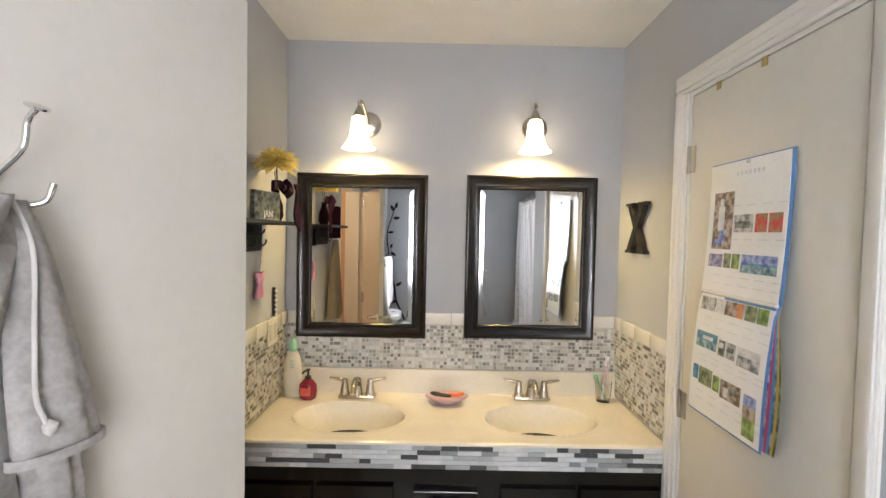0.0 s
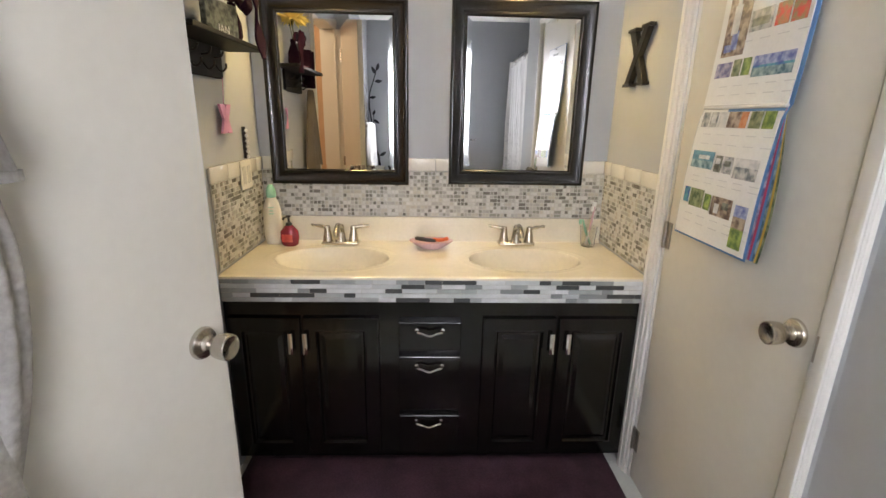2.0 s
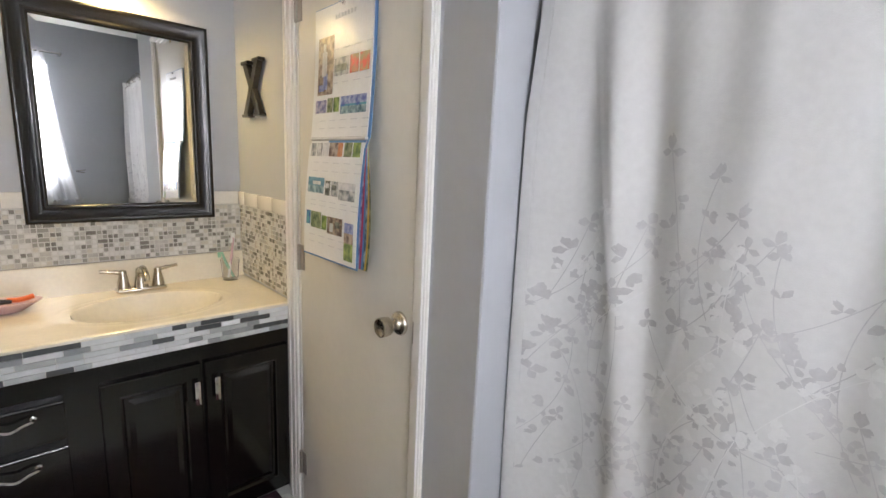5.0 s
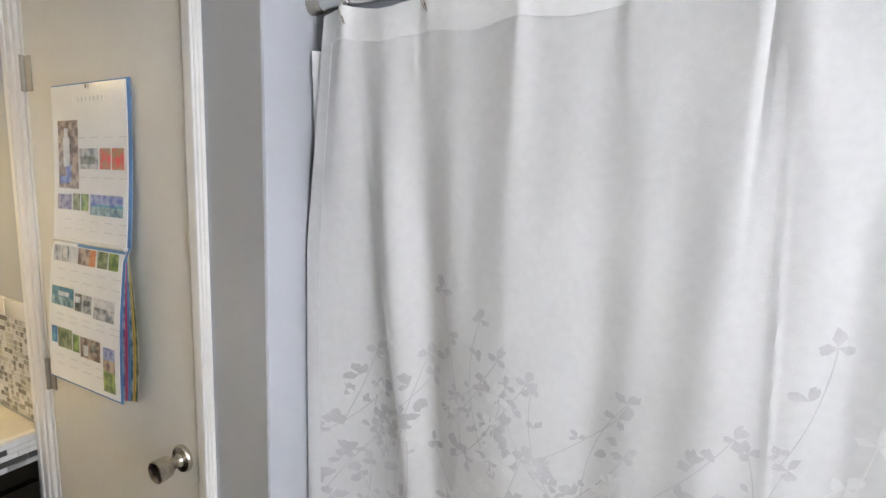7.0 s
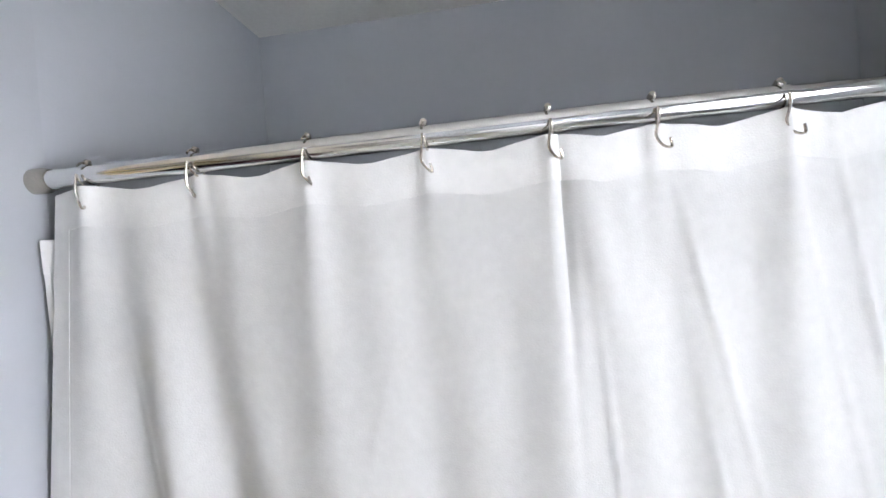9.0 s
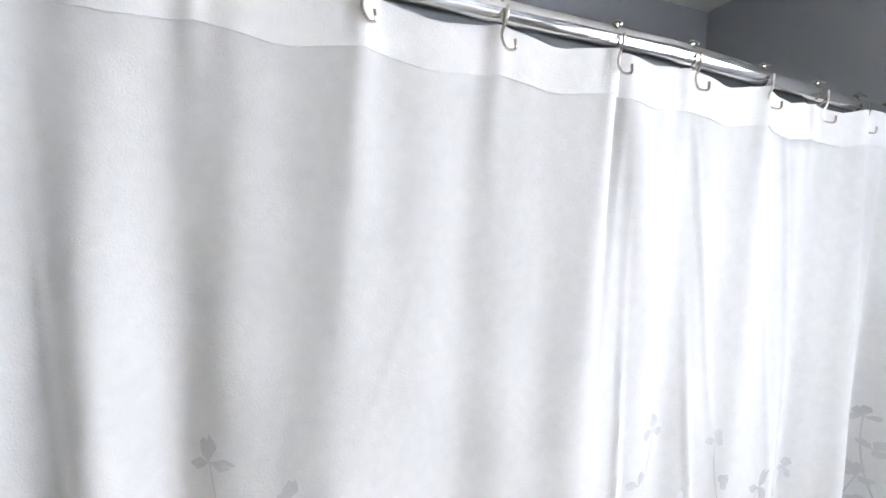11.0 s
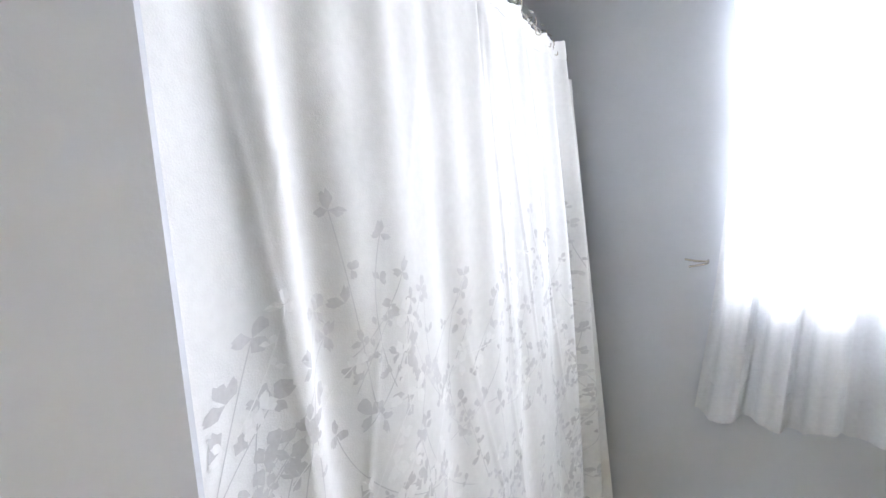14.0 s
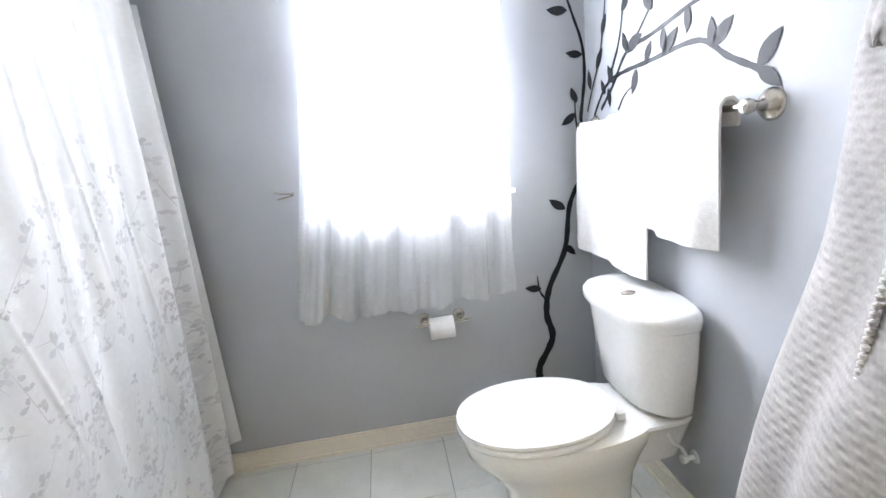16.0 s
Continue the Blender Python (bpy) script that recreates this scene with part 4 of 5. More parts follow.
part("lower_backing", sheet(lambda u, v: (cal_pt(1 + v, 0)[0] + 0.0028, CYB - 0.006 + (CYL - CYB) * u, cal_pt(1 + v, 0)[2] - 0.006 * v), 4, 12, 0.0012), "blue", cl, "blue page border")
for k, mt in enumerate(("blue", "ph_violet", "page_red", "blue", "ph_teal", "page_yellow", "ph_green")):
    part("page", sheet(lambda u, v: (lambda p: (p[0] + 0.004 + 0.0035 * k * (0.25 + math.sin(v * math.pi * 0.62)), p[1] - (0.003 + 0.0022 * k) * math.sin(v * math.pi * 0.8) * 1.3, p[2] - 0.002 * k))(cal_pt(1.01 + v * 0.98, CYL + 0.20 * u)), 2, 14, 0.0009), mt, cl, "coloured page edge", smooth=True)


def photo(s0, s1, a, b, mat, lift=0.0022):
    """Photo printed between s0 and s1, from share a to b of the page's width."""
    part("photo", sheet(lambda u, v: cal_pt(s0 + (s1 - s0) * v, CYB - 0.004 + (CYA - CYB + 0.006) * (a + (b - a) * u), lift), 3, 4, 0.0006), mat, cl)


for args in ((0.22, 0.66, 0.07, 0.36, "ph_rock"), (0.40, 0.53, 0.38, 0.63, "ph_grey"), (0.40, 0.53, 0.66, 0.80, "ph_red"), (0.40, 0.53, 0.82, 0.97, "ph_red"), (0.70, 0.80, 0.05, 0.26, "ph_violet"),
             (0.69, 0.80, 0.28, 0.38, "ph_green"), (0.69, 0.80, 0.40, 0.50, "ph_leaf"), (0.69, 0.75, 0.53, 0.96, "ph_sky"), (0.75, 0.765, 0.53, 0.96, "ph_sea"), (0.765, 0.82, 0.53, 0.96, "ph_teal"),
             (1.04, 1.15, 0.08, 0.18, "ph_grey"), (1.04, 1.15, 0.20, 0.30, "ph_grey"), (1.04, 1.15, 0.32, 0.42, "ph_pale"), (1.04, 1.15, 0.44, 0.60, "ph_rock"), (1.04, 1.15, 0.60, 0.68, "ph_orange"), (1.04, 1.15, 0.71, 0.84, "ph_green"), (1.04, 1.15, 0.86, 0.98, "ph_leaf"),
             (1.33, 1.40, 0.08, 0.40, "ph_deep"), (1.40, 1.46, 0.08, 0.40, "ph_teal"), (1.35, 1.47, 0.43, 0.52, "ph_block"), (1.35, 1.47, 0.54, 0.66, "ph_grey"), (1.35, 1.41, 0.69, 0.96, "ph_pale"), (1.41, 1.49, 0.69, 0.96, "ph_grey"),
             (1.62, 1.74, 0.08, 0.16, "ph_sea"), (1.62, 1.76, 0.18, 0.38, "ph_green"), (1.64, 1.76, 0.40, 0.49, "ph_leaf"), (1.64, 1.78, 0.51, 0.78, "ph_rock"), (1.66, 1.74, 0.82, 0.97, "ph_sky"), (1.74, 1.82, 0.82, 0.97, "ph_rock"), (1.82, 1.96, 0.82, 0.97, "ph_leaf")):
    photo(*args)
for args in ((0.27, 0.33, 0.17, 0.22, "ph_pale"), (0.33, 0.52, 0.15, 0.24, "ph_pale"), (0.50, 0.62, 0.18, 0.26, "ph_sky"), (0.58, 0.63, 0.10, 0.20, "ph_sky"), (0.45, 0.50, 0.40, 0.60, "ph_block"), (1.06, 1.12, 0.22, 0.28, "ph_pale"),
             (1.37, 1.41, 0.44, 0.50, "ph_pale"), (1.38, 1.42, 0.56, 0.64, "ph_block"), (1.69, 1.76, 0.56, 0.62, "ph_pale"), (1.67, 1.72, 0.66, 0.74, "ph_block"), (1.36, 1.39, 0.18, 0.34, "ph_pale")):
    photo(*args, lift=0.0031)
bm = None
for s in (0.33, 0.58, 0.86, 0.92, 1.20, 1.27, 1.52, 1.56, 1.82, 1.88):
    for k in range(5):
        p0, p1 = cal_pt(s, CYB - 0.05 - k * 0.06, 0.0019), cal_pt(s + 0.006, CYB - 0.085 - k * 0.06, 0.0022)
        bm = box(p0[0] - 0.0004, p0[0] + 0.0004, p1[1], p0[1], p1[2], p0[2], bm=bm)
for k in range(7):
    p0 = cal_pt(0.08, 1.42 - k * 0.017, 0.0022)
    bm = box(p0[0] - 0.0006, p0[0] + 0.0006, p0[1] - 0.010, p0[1] - 0.003, p0[2] - 0.011, p0[2], bm=bm)
tagged(part("printing", bm, "ink", cl), kind="stuff")
part("pin", lathe([(0.006, 0), (0.005, 0.006), (0, 0.008)], 12, m=pose(CX - 0.005, 1.37, 1.778, 0, -90, 0)), "chrome", cl, smooth=True)

# ---- rug ----
rg = thing("bath_mat", "plum shaggy bath mat on the white tiles before the vanity", "rug")
rnd = random.Random(8)
b = bmesh.new()
gx, gy = 90, 46
g = [[b.verts.new((-0.40 + 1.475 * i / gx, 0.98 + 0.835 * j / gy, 0.004 + (0.014 + rnd.uniform(-0.003, 0.003)) * min(1, min(i, gx - i, j, gy - j) / 1.5))) for j in range(gy + 1)] for i in range(gx + 1)]
for i in range(gx):
    for j in range(gy):
        b.faces.new((g[i][j], g[i + 1][j], g[i + 1][j + 1], g[i][j + 1]))
part("mat_surface", b, "rug", rg, smooth=True)

# ---- tub ----
tb = thing("bathtub", "white bathtub hidden behind the shower curtain", "bathtub")
bm = box(1.345, 1.40, Y_SOUTH + 0.002, Y_TUB - 0.002, 0, 0.43, 0.01, 2)
box(X_TUB - 0.06, X_TUB - 0.002, Y_SOUTH + 0.002, Y_TUB - 0.002, 0, 0.43, 0.01, 2, bm=bm)
box(1.40, X_TUB - 0.06, Y_SOUTH + 0.002, Y_SOUTH + 0.08, 0, 0.43, 0.005, bm=bm)
box(1.40, X_TUB - 0.06, Y_TUB - 0.08, Y_TUB - 0.002, 0, 0.43, 0.005, bm=bm)
box(1.40, X_TUB - 0.06, Y_SOUTH + 0.08, Y_TUB - 0.08, 0, 0.1, bm=bm)
part("shell", bm, "ceramic", tb)

# ---- shower rod, rings, curtain ----
RODX, RODZ = 1.222, 1.912


def rod_at(y):
    """How far east and up the rod has moved at y: it is hung a little askew at its south end."""
    k = max(0, -0.05 - y) / 0.77
    return 0.092 * k, 0.014 * k


rod = thing("shower_rod", "polished steel shower curtain rod with end flanges", "rod")
part("bar", tube([(RODX + rod_at(y)[0], y, RODZ + rod_at(y)[1]) for y in (Y_SOUTH + 0.002, -0.6, -0.4, -0.25)], 0.0125, 16), "chrome", rod, smooth=True)
part("outer_bar", tube([(RODX + rod_at(-0.25)[0], -0.25, RODZ + rod_at(-0.25)[1]), (RODX, -0.05, RODZ), (RODX, Y_TUB - 0.002, RODZ)], 0.0145, 16), "chrome", rod, smooth=True)
for y, s in ((Y_SOUTH, -90), (Y_TUB, 90)):
    part("flange", lathe([(0.019, 0.001), (0.019, 0.020), (0.017, 0.024), (0.0155, 0.032)], 24, m=pose(RODX + rod_at(y)[0], y, RODZ + rod_at(y)[1], s)), "nickel", rod, smooth=True)
RINGS = (0.690, 0.520, 0.355, 0.196, 0.038, -0.088, -0.242, -0.380, -0.500, -0.595, -0.685)
CUR0, CUR1, CURTOP = 0.745, -0.650, 1.896
PLEATS = [(0.69, 0.022, 0.03), (0.52, 0.022, 0.04), (0.355, 0.026, 0.045), (0.196, 0.022, 0.04), (0.038, 0.022, 0.04), (-0.088, 0.018, 0.03), (-0.242, 0.022, 0.04), (-0.38, 0.03, 0.03),
          (-0.47, 0.035, 0.022), (-0.545, 0.055, 0.022), (-0.595, 0.055, 0.017), (-0.64, 0.04, 0.014)]


CREASES = ((-0.15, 0.16, 0.35, 0.004, 0.10), (0.30, 0.22, -0.55, 0.0025, 0.05), (-0.16, 0.34, 0.25, 0.005, 0.12), (-0.36, 0.30, 0.2, 0.005, 0.3), (-0.02, 0.30, 0.10, 0.004, 0.16), (0.60, 0.30, 0.25, 0.003, 0.14), (-0.31, 0.26, 0.30, 0.003, 0.16),
           (0.10, 0.55, 0.5, 0.003, 0.12), (0.45, 0.5, -0.3, 0.002, 0.12), (-0.05, 0.62, 0.35, 0.003, 0.1))


def curtain_pt(u, v, out=0.0):
    """The shower curtain: u along the rod from the closet side, v from the top down."""
    y = CUR0 + (CUR1 - CUR0) * u
    z = CURTOP - 1.795 * v
    near = min(abs(y - r) for r in RINGS)
    z -= (1 - v) ** 6 * 0.011 * min(1, (near / 0.07) ** 1.3)
    x = RODX
    for k, (py, a, w) in enumerate(PLEATS):
        ww = w * (0.75 + 1.5 * v) if k < 7 else w * (0.9 + 0.6 * v)
        d = (y - py - 0.05 * math.sin(k * 2.1 + 0.5) * v * (1 if k < 7 else 0.2)) / ww
        x += (a if k % 2 else -a * 0.8) * (0.24 + 0.46 * min(1, v * 3)) * math.exp(-d * d)
        w2 = 0.010 + 0.12 * v
        x -= 0.007 * math.exp(-v * 4.5) * math.exp(-((y - py) / w2) ** 2)
    x += 0.007 * math.sin(y * 23 + v * 1.2) * v + 0.002 * math.sin(y * 61 + 3 * v) * (1 - v)
    north = min(1, max(0, (y - 0.30) / 0.2))
    x += 0.014 * v * north * math.sin((y - 0.5 + 0.12 * v) * 34) * (0.5 + 0.5 * v)
    for cy, cv, slope, size, reach in CREASES:
        e = (y - cy) + (v - cv) * slope
        x -= size * math.exp(-(e / 0.005) ** 2) * math.exp(-((v - cv) / reach) ** 2)
    d = (y - 0.012 + v * 0.25) / 0.022
    x -= 0.011 * math.exp(-d * d) * math.exp(-((v - 0.07) / 0.06) ** 2)
    d = (y - 0.030) / 0.007
    x += 0.008 * math.exp(-d * d) * math.exp(-((v - 0.05) / 0.12) ** 2)
    x += 0.02 + 0.075 * v ** 1.5
    hang = min(1, v * 4)
    lead = CUR0 - y
    x -= (0.028 + 0.012 * v) * math.exp(-(lead / 0.05) ** 2) * hang
    d = (y - 0.62 + 0.16 * v) / 0.032
    x -= 0.022 * math.exp(-d * d) * hang
    d = (y - 0.545 + 0.15 * v) / 0.045
    x += 0.008 * math.exp(-d * d) * hang
    y2 = y + 0.019 * math.exp(-(lead / 0.06) ** 2) * min(1, v * 4)
    if u > 0.85:
        y2 -= (u - 0.85) / 0.15 * 0.098 * v ** 1.6
    if u < 0.1:
        y2 += (0.1 - u) / 0.1 * 0.01 * v
    ex, ez = rod_at(y)
    end = max(0, min(1, (-0.42 - y) / 0.2))
    y2 -= 0.065 * end * (1 - v) ** 2
    x -= 0.022 * end * (1 - v) ** 2
    return (x - 0.02 - out + ex * (1 - v) ** 1.5, y2, z + (ez + 0.024 * end) * (1 - v) ** 2)


sc = thing("shower_curtain", "white cotton shower curtain printed with grey leaf sprays", "curtain")
part("cloth", sheet(lambda u, v: curtain_pt(u, v), 320, 110, 0.0016), "curtain", sc, smooth=True)
part("top_hem", sheet(lambda u, v: curtain_pt(u, v * 0.032 + 0.0003, 0.0026), 300, 3, 0.0010), "curtain_hem", sc, "double top hem", smooth=True)
part("side_hem", sheet(lambda u, v: curtain_pt(u * 0.018, v, 0.0022), 4, 70, 0.0012), "curtain", sc, "side hem", smooth=True)


def cloth_at(y, z, out=0.002):
    """The place on the cloth at y and z, out metres off its room side."""
    u, v = (CUR0 - y) / (CUR0 - CUR1), (CURTOP - z) / 1.795
    u, v = min(max(u, 0.004), 0.996), min(max(v, 0.04), 0.995)
    p = Vector(curtain_pt(u, v))
    side = (Vector(curtain_pt(u + 0.0015, v)) - p).cross(Vector(curtain_pt(u, v + 0.002)) - p).normalized()
    return p + side * (out if side.x < 0 else -out)


def print_sprays(seed, mat, count, size, name, tops, out):
    """Curved sprays of small leaves laid on the cloth, denser towards its foot."""
    rnd = random.Random(seed)
    b = bmesh.new()

    def leaf(y, z, a, L):
        w, a = L * rnd.uniform(0.30, 0.50), a + rnd.uniform(-0.35, 0.35)
        L *= rnd.uniform(0.8, 1.15)
        rim = [b.verts.new(cloth_at(y + math.cos(a) * q * L - math.sin(a) * s_ * w, z + math.sin(a) * q * L + math.cos(a) * s_ * w, out))
               for q, s_ in ((q * rnd.uniform(0.85, 1.15), s_ * rnd.uniform(0.7, 1.2)) for q, s_ in ((0, 0), (0.25, 0.45), (0.5, 0.9), (0.78, 0.8), (1.0, 0.35), (0.93, 0.0), (1.02, -0.3), (0.8, -0.8), (0.5, -0.95), (0.25, -0.5)))]
        c = b.verts.new(cloth_at(y + math.cos(a) * L * 0.5, z + math.sin(a) * L * 0.5, out))
        for k in range(10):
            b.faces.new((c, rim[k], rim[(k + 1) % 10]))

    def spray(y, z, big):
        a, bend, n = rnd.uniform(1.0, 2.5), rnd.uniform(-0.16, 0.16), rnd.choice((5, 7, 9))
        prev, stepl = None, size * rnd.uniform(1.1, 1.7) * big
        a_down = a + math.pi
        leaf(y, z, a, size * big)
        leaf(y, z, a + 1.9, size * big * 0.8)
        leaf(y, z, a - 1.9, size * big * 0.8)
        for k in range(n):
            for q in range(3):
                row = [b.verts.new(cloth_at(y + s_ * 0.0008 * math.sin(a_down), z - s_ * 0.0008 * math.cos(a_down), out - 0.0002)) for s_ in (-1, 1)]
                if prev:
                    b.faces.new((prev[0], prev[1], row[1], row[0]))
                prev = row
                y, z = y + math.cos(a_down) * stepl / 3, z + math.sin(a_down) * stepl / 3
                a_down += bend / 3
            if k > 0 and rnd.random() < 0.75:
                side = rnd.choice((-1, 1))
                aa = a_down + math.pi + side * rnd.uniform(0.7, 1.5)
                L = size * big * rnd.uniform(0.6, 1.05)
                yy, zz = y + math.cos(aa) * L * 0.5, z + math.sin(aa) * L * 0.5
                leaf(yy, zz, aa, L)
                if rnd.random() < 0.6:
                    leaf(yy, zz, aa + 1.5, L * 0.85)
                if rnd.random() < 0.6:
                    leaf(yy, zz, aa - 1.5, L * 0.85)

    for y, z, big in tops:
        spray(y, z, big)
    for k in range(count):
        y = rnd.uniform(CUR1, CUR0 - 0.06)
        q = rnd.random() ** 1.25
        spray(y, 0.22 + 1.08 * q, rnd.uniform(0.75, 1.25) * (1.1 if q > 0.6 else 0.95))
    return tagged(part(name, b, mat, sc), kind="stuff")


print_sprays(3, "print", 160, 0.021, "leaf_print", ((0.483, 1.39, 1.3), (-0.087, 1.39, 1.2), (0.40, 1.35, 1.1), (-0.20, 1.37, 1), (-0.56, 1.36, 1), (0.62, 1.25, 1.5), (0.56, 1.12, 1.4), (0.50, 1.22, 1.3), (0.64, 1.0, 1.1)), 0.0018)
print_sprays(9, "print2", 30, 0.023, "pale_leaf_print", ((0.36, 1.22, 1.2), (-0.12, 1.2, 1.2)), 0.0022)

ln = thing("shower_liner", "plain white shower curtain liner behind the outer curtain", "curtain")


def liner_pt(u, v):
    y = 0.766 - 1.521 * u
    south = max(0, (u - 0.93) / 0.07)
    x = rod_at(y)[0] * (1 - v) + RODX + 0.052 - 0.062 * (1 - 2 * u if u < 0.5 else 0) ** 14 - 0.088 * south ** 1.5
    x += 0.010 * math.sin(u * 60) * (1 - abs(2 * u - 1) ** 6) + 0.05 * v
    return (x, y + south * 0.035 * v, 1.825 - 1.62 * v)


part("cloth", sheet(liner_pt, 160, 30, 0.001), "liner", ln, smooth=True)
part("hem", sheet(lambda u, v: (lambda p: (p[0] - 0.0015, p[1], p[2]))(liner_pt(u, v * 0.03 + 0.0004)), 160, 2, 0.001), "liner", ln, "reinforced top hem", smooth=True)
for y in RINGS:
    rn = thing("curtain_ring", "steel roller curtain ring hooked over the rod", "curtain ring", "shower curtain rings", at=(RODX + rod_at(y)[0], y, RODZ + rod_at(y)[1]))
    bm = tube([(0.019 * math.sin(a), 0.003 * math.cos(a), 0.019 * math.cos(a)) for a in [k / 14 * 1.75 * math.pi - 0.9 for k in range(15)]], 0.0018, 6)
    tube(spline([(-0.019, 0, 0), (-0.020, 0.002, -0.018), (-0.016, 0.004, -0.034), (-0.014, -0.004, -0.046), (-0.024, -0.010, -0.050), (-0.027, -0.008, -0.040)], 4), 0.0017, 6, bm=bm)
    part("wire", bm, "nickel", rn, smooth=True)
    part("roller", lathe([(0.0005, -0.005), (0.0045, -0.003), (0.0045, 0.003), (0.0005, 0.005)], 10, m=pose(0, 0, 0.019, 0, 90)), "nickel", rn, smooth=True)

# ---- toilet ----
TY = -0.225
tl = thing("toilet", "white two-piece toilet with closed lid and top flush button", "toilet", at=(X_BATH, TY, 0))


def oval(z, x0, x1, w, n=40, sq=2.3):
    cx, rx = (x0 + x1) / 2, (x1 - x0) / 2
    out = []
    for i in range(n):
        a = 2 * math.pi * i / n
        c, s = math.cos(a), math.sin(a)
        out.append((cx + rx * math.copysign(abs(c) ** (2 / sq), c), w * math.copysign(abs(s) ** (2 / sq), s), z))
    return out


def loft(sections, bm=None):
    b = bmesh.new()
    rings = [[b.verts.new(p) for p in s] for s in sections]
    n = len(rings[0])
    for a, c in zip(rings, rings[1:]):
        for i in range(n):
            b.faces.new((a[i], a[(i + 1) % n], c[(i + 1) % n], c[i]))
    b.faces.new(rings[0])
    b.faces.new(rings[-1])
    return join(bm, b)


bm = loft([oval(0, 0.17, 0.60, 0.115), oval(0.02, 0.17, 0.60, 0.118), oval(0.10, 0.18, 0.585, 0.105), oval(0.20, 0.17, 0.60, 0.115), oval(0.28, 0.14, 0.66, 0.145), oval(0.34, 0.12, 0.71, 0.175),
           oval(0.385, 0.10, 0.722, 0.185), oval(0.402, 0.10, 0.722, 0.182), oval(0.405, 0.12, 0.70, 0.17)])
loft([oval(0.25, 0.03, 0.32, 0.09, sq=4), oval(0.33, 0.015, 0.33, 0.115, sq=4), oval(0.395, 0.01, 0.33, 0.14, sq=4), oval(0.402, 0.015, 0.325, 0.135, sq=4)], bm=bm)
part("bowl", bm, "ceramic", tl, smooth=True)
part("seat_ring", loft([oval(0.406, 0.245, 0.728, 0.182, sq=2.15), oval(0.412, 0.240, 0.733, 0.187, sq=2.15), oval(0.422, 0.240, 0.733, 0.187, sq=2.15), oval(0.427, 0.245, 0.728, 0.182, sq=2.15)]), "seat", tl, smooth=True)
part("lid", loft([oval(0.429, 0.245, 0.726, 0.180, sq=2.15), oval(0.434, 0.238, 0.732, 0.186, sq=2.15), oval(0.443, 0.238, 0.730, 0.185, sq=2.15), oval(0.449, 0.255, 0.712, 0.168, sq=2.15), oval(0.450, 0.35, 0.62, 0.10, sq=2.15)]), "seat", tl, smooth=True)
for s in (-1, 1):
    part("hinge", box(0.225, 0.254, s * 0.075 - 0.009, s * 0.075 + 0.009, 0.404, 0.430, 0.005, 2), "seat", tl, smooth=True)


def tank_sec(z, x1, w, low=0.012, cut=3):
    """One level of the tank: a rounded trapezoid, its corners cut again and again until smooth."""
    z += low
    pts = [(0.012, -w - 0.006), (x1 - 0.055, -w - 0.006), (x1 + 0.006, -w + 0.085), (x1 + 0.006, w - 0.085), (x1 - 0.055, w + 0.006), (0.012, w + 0.006)]
    for _ in range(cut):
        out = []
        for a, b in zip(pts, pts[1:] + pts[:1]):
            for f in (0.2, 0.8):
                out.append((a[0] + (b[0] - a[0]) * f, a[1] + (b[1] - a[1]) * f))
        pts = out
    return [(x, y - 0.056, z) for x, y in pts]


part("tank", loft([tank_sec(0.392, 0.155, 0.165), tank_sec(0.398, 0.168, 0.178), tank_sec(0.415, 0.180, 0.187), tank_sec(0.55, 0.194, 0.207), tank_sec(0.69, 0.208, 0.219)]), "ceramic", tl, smooth=True)
part("tank_lid", loft([tank_sec(0.690, 0.214, 0.226), tank_sec(0.694, 0.221, 0.231), tank_sec(0.716, 0.223, 0.233), tank_sec(0.727, 0.221, 0.231), tank_sec(0.735, 0.214, 0.224), tank_sec(0.740, 0.200, 0.210), tank_sec(0.7425, 0.16, 0.17)]), "ceramic", tl, smooth=True)
part("flush_button", lathe([(0.024, 0), (0.024, 0.005), (0.019, 0.006), (0.001, 0.0045)], 24, sy=0.7, m=pose(0.140, -0.05, 0.7545)), "nickel", tl, "nickel flush button", smooth=True)
part("supply_hose", tube(spline([(0.10, 0.10, 0.405), (0.12, 0.125, 0.37), (0.10, 0.125, 0.33), (0.06, 0.105, 0.29), (0.03, 0.09, 0.24)]), 0.006, 8), "seat", tl, smooth=True)
part("supply_valve", lathe([(0.022, 0), (0.02, 0.004), (0.008, 0.006), (0.008, 0.03), (0.014, 0.032), (0.014, 0.045), (0, 0.046)], 16, m=pose(0.001, 0.09, 0.235, 0, 90)), "seat", tl, smooth=True)

# ---- paper holder ----
th = thing("paper_holder", "brushed nickel toilet paper holder on two round posts", "holder")
for x in (0.295, 0.445):
    part("post", lathe([(0.026, 0), (0.025, 0.006), (0.014, 0.012), (0.010, 0.022), (0.011, 0.035), (0.015, 0.048), (0.013, 0.058), (0.003, 0.062)], 20, m=pose(x, Y_SOUTH, 0.562, -90)), "nickel", th, smooth=True)
part("spindle", tube([(0.25, Y_SOUTH + 0.055, 0.552), (0.49, Y_SOUTH + 0.055, 0.552)], [0.006, 0.006], 10), "nickel", th, smooth=True)
tp = thing("toilet_roll", "small white roll of toilet paper on the holder", "toilet paper", at=(0.328, Y_SOUTH + 0.055, 0.533))
part("roll", lathe([(0.018, 0), (0.044, 0.0), (0.045, 0.002), (0.045, 0.098), (0.044, 0.10), (0.018, 0.10)], 36, m=pose(0, 0, 0, 0, 90)), "tissue", tp, smooth=True)
part("loose_end", sheet(lambda u, v: (0.003 + 0.094 * u, -0.0452 + 0.004 * v, -0.0 - 0.04 * v), 2, 4, 0.001), "tissue", tp)

